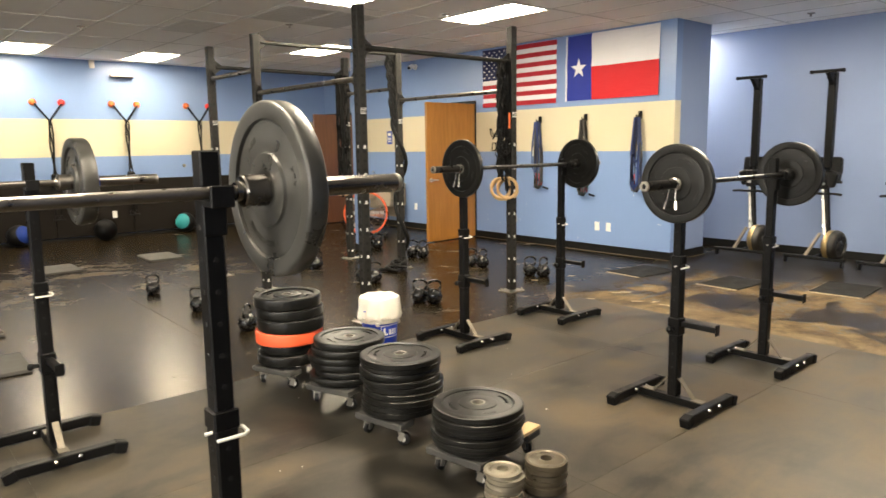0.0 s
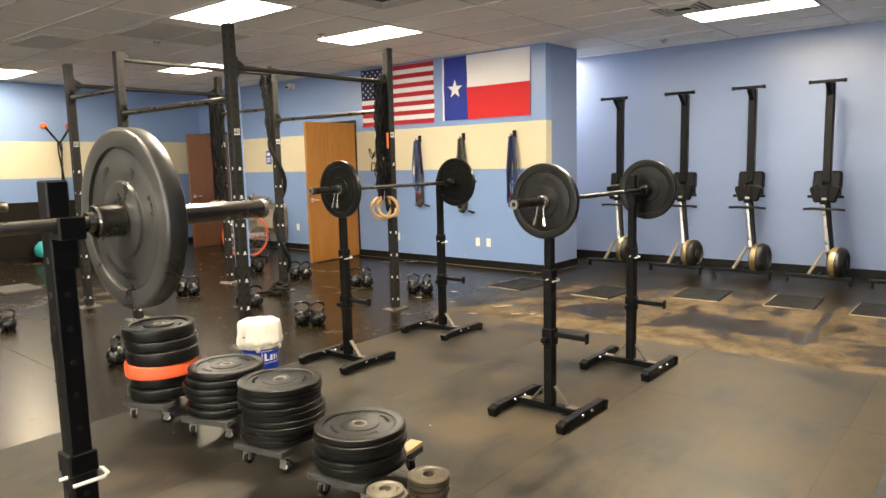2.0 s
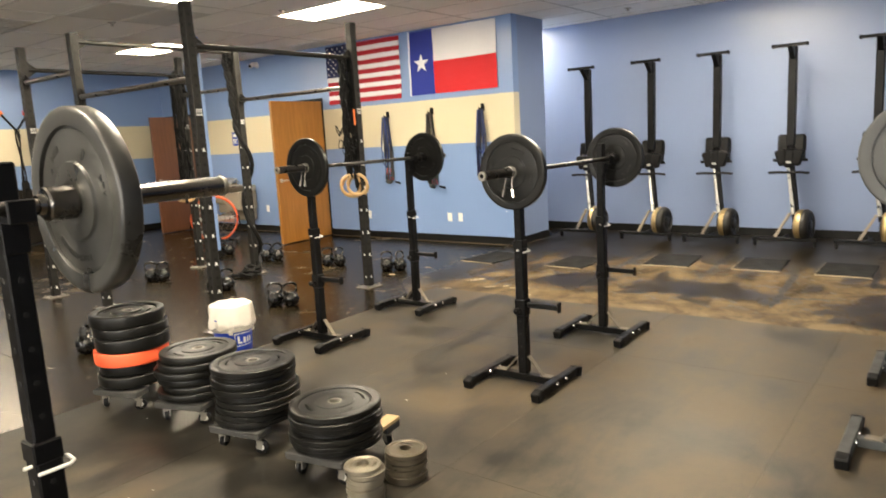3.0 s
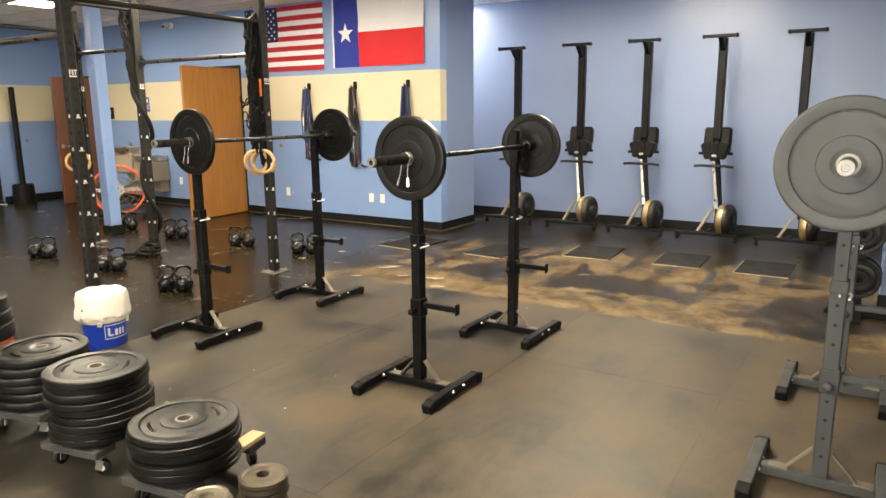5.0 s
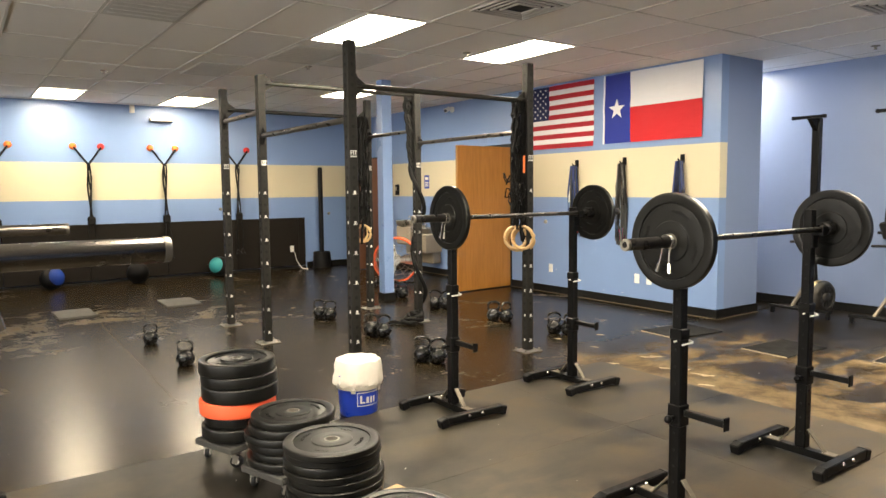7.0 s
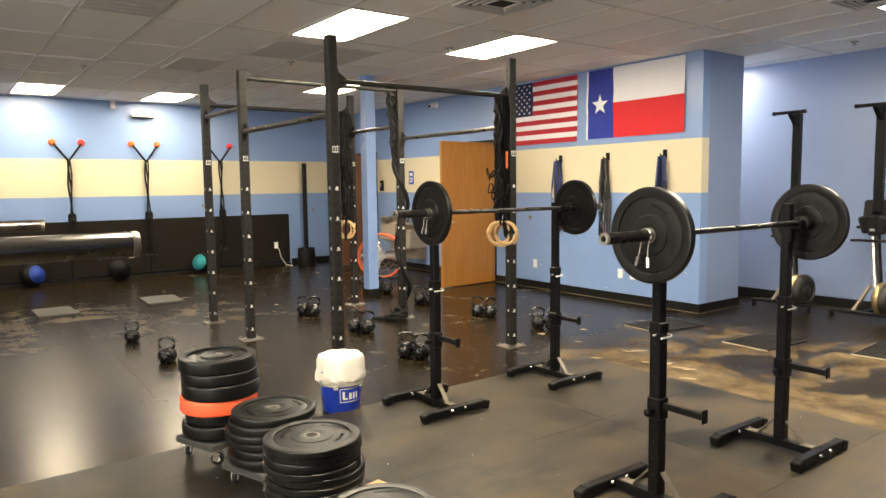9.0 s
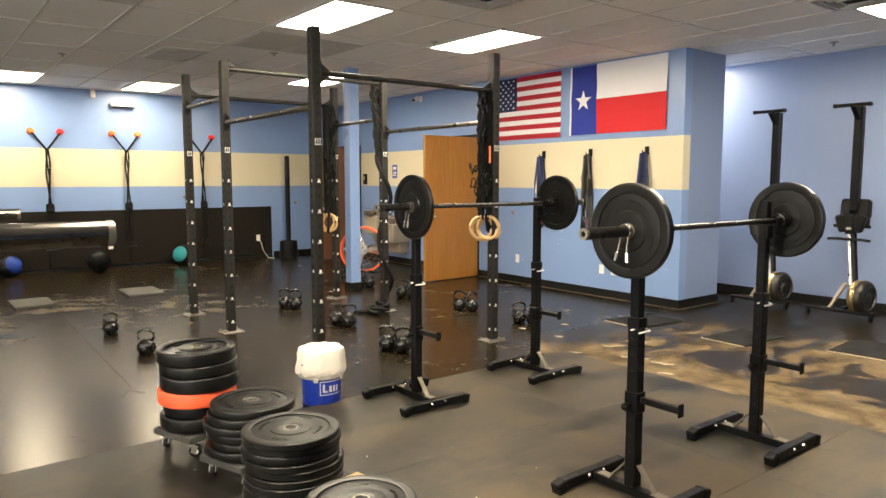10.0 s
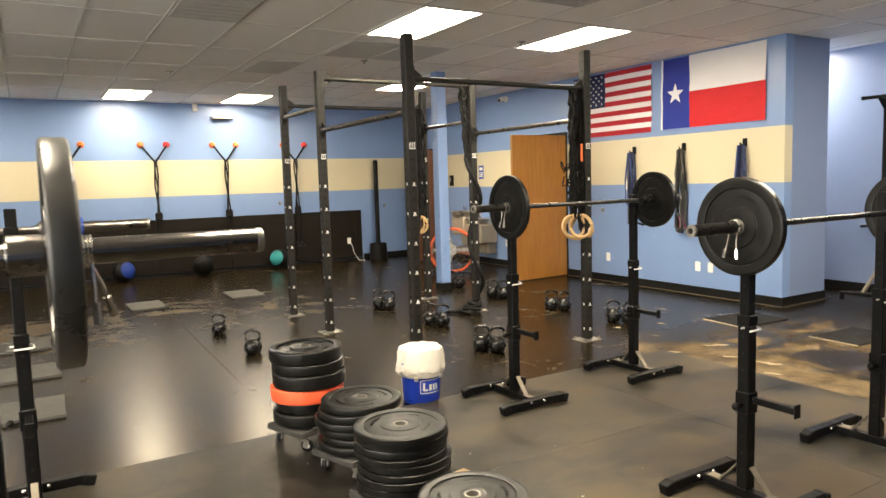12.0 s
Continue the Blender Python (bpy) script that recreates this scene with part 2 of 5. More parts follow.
def ceiling_tile():
    m = mat("ceiling_tile", (0.91, 0.90, 0.87), 0.9, var=0.05, scale=0.8, bump=0.35, bscale=220, spec=0.2)
    n, l = m.node_tree.nodes, m.node_tree.links
    isl = n.new("ShaderNodeNewGeometry")
    b = n["Principled BSDF"]
    base = b.inputs["Base Color"].links[0].from_socket
    r = ramp(n, l, isl.outputs["Random Per Island"], [(0.0, (0.94, 0.94, 0.94)), (1.0, (1.0, 1.0, 1.0))])
    mx = n.new("ShaderNodeMix")
    mx.data_type, mx.blend_type = "RGBA", "MULTIPLY"
    mx.inputs[0].default_value = 1.0
    l.new(base, mx.inputs[6])
    l.new(r.outputs[0], mx.inputs[7])
    l.new(mx.outputs[2], b.inputs["Base Color"])
    return m


def wood_veneer(name, a, c):
    m = bpy.data.materials.new(name)
    m.use_nodes = True
    n, l = m.node_tree.nodes, m.node_tree.links
    b = n["Principled BSDF"]
    tc = n.new("ShaderNodeTexCoord")
    mp = n.new("ShaderNodeMapping")
    mp.inputs["Scale"].default_value = (9, 9, 0.7)
    l.new(tc.outputs["Object"], mp.inputs[0])
    t = noise_node(n, l, mp.outputs[0], 2.4, 8, 0.6, 1.2)
    t2 = noise_node(n, l, tc.outputs["Object"], 1.6, 3)
    s = math_node(n, l, "ADD", math_node(n, l, "MULTIPLY", t.outputs["Fac"], 0.7), math_node(n, l, "MULTIPLY", t2.outputs["Fac"], 0.3))
    r = ramp(n, l, s, [(0.3, a), (0.7, c)])
    l.new(r.outputs[0], b.inputs["Base Color"])
    b.inputs["Roughness"].default_value = 0.38
    return m


def flag_cloth(name, c):
    m = mat(name, c, 0.75, var=0.05, scale=3, bump=0.0, spec=0.25)
    n, l = m.node_tree.nodes, m.node_tree.links
    b = n["Principled BSDF"]
    tc = n.new("ShaderNodeTexCoord")
    mp = n.new("ShaderNodeMapping")
    mp.inputs["Rotation"].default_value = (0.5, 0, 0)
    mp.inputs["Scale"].default_value = (1, 1.2, 3.5)
    l.new(tc.outputs["Object"], mp.inputs[0])
    t = noise_node(n, l, mp.outputs[0], 3.0, 4, 0.5, 0.6)
    bp = n.new("ShaderNodeBump")
    bp.inputs["Strength"].default_value, bp.inputs["Distance"].default_value = 0.35, 0.02
    l.new(t.outputs["Fac"], bp.inputs["Height"])
    l.new(bp.outputs[0], b.inputs["Normal"])
    return m


M_BLUE = wall_paint("blue_wall_paint", False)
M_STRIPE = wall_paint("blue_wall_paint_cream_band", True)
M_PILLAR = mat("blue_pillar_paint", (0.20, 0.305, 0.55), 0.35, var=0.06, scale=2, bump=0.05)
M_FLOOR = coated_floor()
M_RUBBER = rubber_flooring()
M_TILE = ceiling_tile()
M_GRID = mat("ceiling_grid", (0.58, 0.57, 0.54), 0.5, bump=0)
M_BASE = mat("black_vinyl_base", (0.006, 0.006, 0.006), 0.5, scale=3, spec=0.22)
M_STEEL = mat("black_powder_coat", (0.0045, 0.0045, 0.0048), 0.38, var=0.3, scale=9, bump=0.08, bscale=400, spec=0.16)
M_GREYCOAT = mat("mid_grey_powder_coat", (0.035, 0.038, 0.038), 0.55, var=0.3, scale=9, bump=0.12, bscale=300)
M_RIG = mat("charcoal_rig_coat", (0.0160, 0.0150, 0.0132), 0.5, var=0.35, scale=7, bump=0.12, bscale=300, spec=0.22)
M_PLATE = mat("black_rubber_plate", (0.0060, 0.0060, 0.0056), 0.32, var=0.15, scale=14, bump=0.03, bscale=300, rvar=0.03, spec=0.28)
M_PLATE_WORN = mat("worn_grey_rubber_plate", (0.030, 0.0295, 0.027), 0.36, var=0.95, scale=7, bump=0.15, bscale=200, rvar=0.16)
M_PLATE_GREY = mat("mid_grey_rubber_plate", (0.055, 0.058, 0.058), 0.55, var=0.15, scale=9, bump=0.15, bscale=200)
M_ORANGE = mat("orange_rubber_plate", (0.72, 0.10, 0.035), 0.5, var=0.12, bump=0.1)
M_RED = mat("dark_red_plate", (0.10, 0.015, 0.012), 0.5, bump=0.1)
M_CHROME = mat("chrome", (0.72, 0.70, 0.67), 0.16, 1.0, var=0.12, scale=20, bump=0.0, rvar=0.08)
M_SLEEVE = mat("dull_chrome_sleeve", (0.16, 0.15, 0.14), 0.24, 1.0, var=0.2, scale=16, bump=0.0, rvar=0.06)
M_BAR = mat("worn_bar_steel", (0.20, 0.185, 0.17), 0.34, 1.0, var=0.3, scale=16, bump=0.1, bscale=500)
M_BAR_DARK = mat("black_oxide_bar", (0.03, 0.028, 0.027), 0.32, 0.6, var=0.3, scale=16, bump=0.1, bscale=500)
M_IRON = mat("grey_cast_iron", (0.29, 0.26, 0.205), 0.40, 0.7, var=0.2, scale=18, bump=0.2, bscale=120)
M_IRON_DARK = mat("dark_worn_iron", (0.105, 0.088, 0.062), 0.36, 0.6, var=0.5, scale=14, bump=0.2, bscale=120)
M_KB = mat("black_cast_iron", (0.005, 0.005, 0.005), 0.25, var=0.3, scale=18, bump=0.25, bscale=130)
M_STRAP = mat("scuffed_bare_strap", (0.15, 0.13, 0.10), 0.5, 0.4, var=0.5, scale=30, bump=0.1)
M_WHITE = mat("white_paint_mark", (0.75, 0.74, 0.7), 0.6, bump=0)
M_HOLE = mat("dark_hole", (0.004, 0.004, 0.004), 0.9, bump=0)
M_GALV = mat("galvanised_steel", (0.27, 0.255, 0.225), 0.42, 0.8, var=0.25, scale=20, bump=0.1)
M_DOOR = wood_veneer("oak_veneer", (0.25, 0.103, 0.0145), (0.385, 0.168, 0.032))
M_DOOR_DARK = wood_veneer("mahogany_veneer", (0.082, 0.032, 0.015), (0.132, 0.054, 0.026))
M_FRAME = mat("dark_door_frame", (0.007, 0.007, 0.007), 0.45, spec=0.22)
M_FABRIC = mat("black_webbing", (0.006, 0.006, 0.006), 0.8, bump=0.3, bscale=300, spec=0.22)
M_WALLMAT = mat("black_vinyl_wall_mat", (0.0105, 0.0085, 0.0068), 0.6, var=0.25, scale=3, bump=0.15, bscale=120, spec=0.14)
M_RINGWOOD = mat("birch_ring", (0.56, 0.37, 0.17), 0.5, var=0.15, scale=16)
M_WHITEPLAST = mat("white_plastic", (0.72, 0.70, 0.65), 0.45, bump=0)
M_CLOTH = mat("white_trash_liner", (0.80, 0.76, 0.68), 0.5, var=0.06, scale=12, bump=0.7, bscale=22)
M_GREYHEM = mat("grey_film", (0.42, 0.40, 0.36), 0.45, var=0.15, scale=20, bump=0.3, bscale=40)
M_BUCKET = mat("blue_plastic", (0.012, 0.045, 0.42), 0.35, var=0.1, bump=0.05)
M_GREYFOAM = mat("grey_foam_tile", (0.075, 0.072, 0.066), 0.8, var=0.2, scale=12, bump=0.3)
M_THINMAT = mat("black_floor_mat", (0.011, 0.0105, 0.0095), 0.75, var=0.25, scale=6, bump=0.4, bscale=200, spec=0.22)
M_TRIMTAPE = mat("tan_mat_edge", (0.36, 0.30, 0.21), 0.7, bump=0)
M_ORANGE_PL = mat("orange_plastic", (0.75, 0.115, 0.025), 0.42, bump=0.03)
M_BLUEBALL = mat("blue_vinyl", (0.02, 0.07, 0.42), 0.5)
M_TEAL = mat("teal_vinyl", (0.05, 0.42, 0.46), 0.5)
M_BLKVINYL = mat("black_vinyl", (0.006, 0.006, 0.0065), 0.42, var=0.2, bump=0.15, spec=0.22)
M_REDTAG = mat("red_strap", (0.62, 0.03, 0.025), 0.6)
M_ORTAG = mat("orange_anchor", (0.8, 0.17, 0.03), 0.5)
M_BAND_BLUE = mat("blue_latex_band", (0.015, 0.035, 0.15), 0.55)
M_BAND_GREY = mat("grey_latex_band", (0.06, 0.058, 0.055), 0.6)
M_PINK = mat("pink_tube", (0.62, 0.05, 0.19), 0.5)
M_US_RED, M_US_WHITE, M_US_BLUE = flag_cloth("flag_red", (0.36, 0.020, 0.032)), flag_cloth("flag_white", (0.70, 0.70, 0.73)), flag_cloth("flag_navy", (0.016, 0.022, 0.075))
M_TX_RED, M_TX_BLUE = flag_cloth("flag_scarlet", (0.53, 0.024, 0.030)), flag_cloth("flag_royal", (0.026, 0.04, 0.26))
M_ALU = mat("brushed_aluminium", (0.55, 0.54, 0.5), 0.32, 0.9, var=0.15, scale=16, bump=0)
M_BRASSMESH = mat("perforated_cage", (0.40, 0.30, 0.15), 0.34, 0.8, var=0.3, scale=60, bump=0.3, bscale=240)
M_BRONZE = mat("dark_bronze_mesh", (0.010, 0.0085, 0.006), 0.45, 0.0, var=0.4, scale=40, bump=0.3, bscale=240)
M_GREYPLAST = mat("dark_grey_plastic", (0.0055, 0.0055, 0.006), 0.5, var=0.2, spec=0.16)
M_STAINLESS = mat("stainless_steel", (0.5, 0.47, 0.42), 0.3, 0.9, var=0.1, scale=5, bump=0.02)
M_TAUPE = mat("taupe_enamel", (0.30, 0.26, 0.2), 0.45)
M_WOODEDGE = mat("plywood_edge", (0.55, 0.38, 0.2), 0.6, var=0.2, scale=25)
M_CARPET = mat("grey_carpet", (0.05, 0.049, 0.047), 0.95, var=0.3, scale=30, bump=0.8, bscale=300, spec=0.1)
M_SCRAP = mat("pale_bare_patch", (0.36, 0.30, 0.20), 0.8, var=0.25, scale=30)
M_JOINT = mat("dusty_joint", (0.11, 0.085, 0.052), 0.8, var=0.4, scale=25, bump=0)
M_SCUFF = mat("black_scuff", (0.014, 0.012, 0.010), 0.5, var=0.4, scale=20, bump=0)
M_GRILLE = mat("painted_grille", (0.52, 0.51, 0.48), 0.55, bump=0)
M_PANEL = mat("stained_grey_tile", (0.58, 0.57, 0.54), 0.85, var=0.12, scale=4, bump=0.2)
M_SIGNBLUE = mat("blue_print", (0.03, 0.06, 0.32), 0.5, bump=0)
M_GREEN = mat("green_plastic", (0.08, 0.55, 0.08), 0.5, bump=0)
M_GLASS = bpy.data.materials.new("window_glass")
M_GLASS.use_nodes = True
M_GLASS.node_tree.nodes["Principled BSDF"].inputs["Transmission Weight"].default_value = 1.0
M_GLASS.node_tree.nodes["Principled BSDF"].inputs["Roughness"].default_value = 0.02
M_DIFFUSER = emit("lit_diffuser", (1.0, 0.865, 0.645), LAMP)
# north row glows weaker and warmer, set to tone down the wall behind
M_DIFFUSER_DIM = emit("dimmer_lit_diffuser", (1.0, 0.84, 0.60), LAMP * 0.72)


# ---- mesh helpers ----
def box(bm, c, s, rz=0.0, ry=0.0, rx=0.0, bevel=0.0):
    g = bmesh.ops.create_cube(bm, size=1.0, matrix=Matrix.Translation(c) @ Euler((rx, ry, rz)).to_matrix().to_4x4() @ Matrix.Diagonal((*s, 1)))
    if bevel:
        es = list({e for v in g["verts"] for e in v.link_edges})
        bmesh.ops.bevel(bm, geom=es, offset=bevel, segments=1, affect="EDGES")
    return bm


def rod(bm, a, b, r, seg=12, r2=None):
    a, b = Vector(a), Vector(b)
    d = b - a
    q = d.to_track_quat("Z", "Y").to_matrix().to_4x4()
    bmesh.ops.create_cone(bm, cap_ends=True, segments=seg, radius1=r, radius2=r if r2 is None else r2, depth=d.length, matrix=Matrix.Translation((a + b) / 2) @ q)
    return bm


def lathe(bm, prof, seg=40, m=None):
    """Spin (r, h) pairs round z; then move by m."""
    m = m or Matrix()
    rings = []
    for r, h in prof:
        if r < 1e-5:
            rings.append([bm.verts.new(m @ Vector((0, 0, h)))])
        else:
            rings.append([bm.verts.new(m @ Vector((r * math.cos(2 * math.pi * i / seg), r * math.sin(2 * math.pi * i / seg), h))) for i in range(seg)])
    for a, b in zip(rings, rings[1:]):
        for i in range(seg):
            j = (i + 1) % seg
            if len(a) == 1 and len(b) == 1:
                continue
            if len(a) == 1:
                bm.faces.new((a[0], b[j], b[i]))
            elif len(b) == 1:
                bm.faces.new((a[i], a[j], b[0]))
            else:
                bm.faces.new((a[i], a[j], b[j], b[i]))
    return bm


def tube(bm, pts, r, seg=8, closed=False):
    pts = [Vector(p) for p in pts]
    rings, k = [], len(pts)
    for i, p in enumerate(pts):
        if closed:
            d = pts[(i + 1) % k] - pts[i - 1]
        else:
            d = pts[min(i + 1, k - 1)] - pts[max(i - 1, 0)]
        d.normalize()
        u = d.cross(Vector((0, 0, 1)))
        if u.length < 0.05:
            u = d.cross(Vector((0, 1, 0)))
        u.normalize()
        w = d.cross(u)
        rings.append([bm.verts.new(p + r * (math.cos(2 * math.pi * j / seg) * u + math.sin(2 * math.pi * j / seg) * w)) for j in range(seg)])
    for i in range(k if closed else k - 1):
        a, b = rings[i], rings[(i + 1) % k]
        for j in range(seg):
            bm.faces.new((a[j], a[(j + 1) % seg], b[(j + 1) % seg], b[j]))
    if not closed:
        bm.faces.new(rings[0][::-1])
        bm.faces.new(rings[-1])
    return bm


def BM():
    return bmesh.new()


def mesh_of(name, bm, material, smooth=True):
    bmesh.ops.recalc_face_normals(bm, faces=bm.faces)
    me = bpy.data.meshes.new(name)
    bm.to_mesh(me)
    bm.free()
    me.materials.append(material)
    if smooth:
        me.polygons.foreach_set("use_smooth", [True] * len(me.polygons))
        me.set_sharp_from_angle(angle=radians(35))
    return me


def part(name, bm, material, parent=None, label="", smooth=True):
    ob = new(name, mesh_of(name, bm, material, smooth))
    if parent:
        ob.parent = parent
    if label:
        tagged(ob, label)
    return ob


def thing(name, m, label, category, group=""):
    ob = new(name)
    ob.empty_display_size = 0.1
    ob.matrix_basis = m
    return tagged(ob, label, category, group)


def structure(name, bm, material, label="", category=""):
    return tagged(part(name, bm, material), label or name.replace("_", " "), category or name.split("_")[0], kind="structure")


# ---- the setting ----
bm = BM()
box(bm, ((WEST_X + 9.4) / 2, (SOUTH_Y + 13.2) / 2, -0.05), (9.4 - WEST_X + 0.6, 13.2 - SOUTH_Y + 0.6, 0.1))
floor = structure("floor", bm, M_FLOOR, "black-coated concrete floor worn through to tan cement", "floor")

# walls
D1 = (8.47, 9.47, 2.13)     # first doorway: from y, to y, height
D2 = (11.97, 12.87, 2.10)   # far doorway
T = 0.14
TALL = CEIL + 0.2
bm = BM()
for y0, y1, z0, z1 in ((RETURN_Y, D1[0], 0, CEIL), (D1[0], D1[1], D1[2], CEIL), (D1[1], D2[0], 0, CEIL), (D2[0], D2[1], D2[2], CEIL), (D2[1], TRX_Y, 0, CEIL)):
    box(bm, (FLAG_X + T / 2, (y0 + y1) / 2, (z0 + z1) / 2), (T, y1 - y0, z1 - z0))
wall_flags = structure("wall_east", bm, M_STRIPE, "blue painted wall with a cream band and two doorways", "wall")
bm = BM()
box(bm, ((FLAG_X + T + RETURN_X) / 2, RETURN_Y + T / 2, CEIL / 2), (RETURN_X - FLAG_X - T, T, CEIL))
structure("wall_return", bm, M_BLUE, "plain blue painted end of a wall", "wall")
bm = BM()
box(bm, (RETURN_X - T / 2, (RETURN_Y + T + PASSAGE_Y) / 2, CEIL / 2), (T, PASSAGE_Y - RETURN_Y - T, CEIL))
structure("wall_return_side", bm, M_BLUE, "unseen plain blue painted side wall of the passage", "wall")
# unseen end wall, added so no light leaks through the passage
bm = BM()
box(bm, ((RETURN_X + ROW_X) / 2, PASSAGE_Y + T / 2, CEIL / 2), (ROW_X - RETURN_X + T, T, CEIL))
structure("wall_alcove", bm, M_BLUE, "unseen blue painted end wall added to close the side passage", "wall")
bm = BM()
box(bm, (ROW_X + 0.1, (SOUTH_Y + 13.2) / 2, TALL / 2), (0.2, 13.2 - SOUTH_Y, TALL))
structure("wall_rowers", bm, M_BLUE, "plain blue painted wall behind the rowing machines", "wall")
bm = BM()
box(bm, ((WEST_X + ROW_X) / 2, TRX_Y + 0.1, TALL / 2), (ROW_X - WEST_X, 0.2, TALL))
structure("wall_north", bm, M_STRIPE, "blue painted wall with a cream band above black mats", "wall")
# unseen wall; its three windows are assumed from the light's direction
bm = BM()
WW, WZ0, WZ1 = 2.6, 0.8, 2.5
edges = [SOUTH_Y] + [v for wy in ASSUMED_WINDOWS for v in (wy - WW / 2, wy + WW / 2)] + [13.2]
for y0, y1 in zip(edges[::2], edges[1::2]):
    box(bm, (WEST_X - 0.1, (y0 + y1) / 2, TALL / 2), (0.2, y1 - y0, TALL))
for wy in ASSUMED_WINDOWS:
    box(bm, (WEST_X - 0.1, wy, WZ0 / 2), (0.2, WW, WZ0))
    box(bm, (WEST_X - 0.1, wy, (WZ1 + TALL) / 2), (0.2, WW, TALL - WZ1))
structure("wall_west", bm, M_BLUE, "unseen plain blue painted wall with three assumed windows", "wall")
for k, wy in enumerate(ASSUMED_WINDOWS):
    win = tagged(new("window_%d" % (k + 1)), "unseen assumed window, wide and clear, in a dark metal frame", "window", kind="structure")
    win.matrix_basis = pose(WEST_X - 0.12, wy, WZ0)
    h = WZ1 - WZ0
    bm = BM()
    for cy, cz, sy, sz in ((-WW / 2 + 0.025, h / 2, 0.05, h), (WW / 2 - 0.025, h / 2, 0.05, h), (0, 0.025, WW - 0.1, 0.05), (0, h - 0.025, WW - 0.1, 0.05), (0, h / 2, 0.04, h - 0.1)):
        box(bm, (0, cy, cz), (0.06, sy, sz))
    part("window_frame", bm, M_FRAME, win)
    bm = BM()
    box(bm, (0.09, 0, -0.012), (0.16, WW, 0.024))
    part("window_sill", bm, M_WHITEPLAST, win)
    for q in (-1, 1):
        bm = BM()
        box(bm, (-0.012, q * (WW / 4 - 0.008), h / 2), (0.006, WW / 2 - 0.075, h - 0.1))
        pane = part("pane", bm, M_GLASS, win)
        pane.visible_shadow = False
bm = BM()
box(bm, ((WEST_X + ROW_X) / 2, SOUTH_Y - 0.1, TALL / 2), (ROW_X - WEST_X, 0.2, TALL))
structure("wall_south", bm, M_BLUE, "plain blue painted wall", "wall")
bm = BM()
box(bm, (6.36 + 1.44, 0.06, CEIL / 2), (2.88, 0.24, CEIL))
structure("wall_stub", bm, M_BLUE, "short blue painted partition beside the rowers", "wall")

# baseboards, 2.5 mm proud of the walls they touch
bm = BM()
BH, BT = 0.105, 0.012
for y0, y1 in ((RETURN_Y - BT, D1[0] - 0.05), (D1[1] + 0.05, D2[0] - 0.05)):
    box(bm, (FLAG_X - BT / 2, (y0 + y1) / 2, BH / 2), (BT, y1 - y0, BH))
box(bm, ((FLAG_X + RETURN_X) / 2 + BT / 2, RETURN_Y - BT / 2, BH / 2), (RETURN_X - FLAG_X + BT, BT, BH))
box(bm, (ROW_X - BT / 2, (0.2 + PASSAGE_Y) / 2, BH / 2), (BT, PASSAGE_Y - 0.2, BH))
box(bm, ((6.25 + FLAG_X) / 2 - 0.02, TRX_Y - BT / 2, BH / 2), (FLAG_X - 6.25 - 0.06, BT, BH))
box(bm, (6.36 - BT / 2, 0.06, BH / 2), (BT, 0.24 + 2 * BT, BH))
structure("baseboard", bm, M_BASE, "black vinyl cove base along the walls", "baseboard")

# ceiling: tiles of 0.61 x 1.22 m in a tee grid; lit and vent cells are left open
GX, GY = 3.51, 5.475
# x below 0 and 8.695: unseen troffers, assumed for the light they give
LIGHTS = [(3.815, 6.085), (5.645, 6.085), (-2.285, 6.085), (-0.455, 12.04), (1.985, 12.04), (3.815, 12.04), (5.645, 9.745), (8.695, 6.085)]
# only 5.645 and 7.475 come into view; the rest are added to brighten
LIGHTS += [(x, y) for y, xs in ((2.425, (-2.285, 0.155, 1.985, 5.645, 7.475)), (-1.235, (-2.285,))) for x in xs]
VENTS = [(4.425, 4.56)]
bm = BM()
box(bm, ((WEST_X + 9.3) / 2, (SOUTH_Y + 13.1) / 2, CEIL + 0.12), (9.5 - WEST_X, 13.5 - SOUTH_Y, 0.02))
rng = random.Random(4)
ix0, ix1 = int((WEST_X - GX) / 0.61) - 1, int((ROW_X - GX) / 0.61) + 1
iy0, iy1 = int((SOUTH_Y - GY) / 1.22) - 1, int((TRX_Y - GY) / 1.22) + 1
for i in range(ix0, ix1 + 1):
    for j in range(iy0, iy1 + 1):
        cx, cy = GX + 0.61 * (i + 0.5), GY + 1.22 * (j + 0.5)
        x0, x1 = max(cx - 0.298, WEST_X), min(cx + 0.298, ROW_X)
        y0, y1 = max(cy - 0.603, SOUTH_Y), min(cy + 0.603, TRX_Y)
        if x1 - x0 < 0.02 or y1 - y0 < 0.02:
            continue
        if any(abs(cx - lx) < 0.1 and abs(cy - ly) < 0.1 for lx, ly in LIGHTS):
            continue
        sag = rng.uniform(0, 0.004)
        box(bm, ((x0 + x1) / 2, (y0 + y1) / 2, CEIL + 0.012 - sag), (x1 - x0, y1 - y0, 0.016), rx=rng.uniform(-0.002, 0.002), ry=rng.uniform(-0.003, 0.003))
structure("ceiling", bm, M_TILE, "white suspended ceiling of stained mineral tiles", "ceiling")
bm = BM()
for i in range(ix0, ix1 + 2):
    x = GX + 0.61 * i
    if WEST_X < x < ROW_X:
        box(bm, (x, (SOUTH_Y + TRX_Y) / 2, CEIL + 0.004), (0.022, TRX_Y - SOUTH_Y, 0.012))
for j in range(iy0, iy1 + 2):
    y = GY + 1.22 * j
    if SOUTH_Y < y < TRX_Y:
        box(bm, ((WEST_X + ROW_X) / 2, y, CEIL + 0.0045), (ROW_X - WEST_X, 0.022, 0.012))
structure("ceiling_grid", bm, M_GRID, "white metal tee grid of the suspended ceiling", "trim")


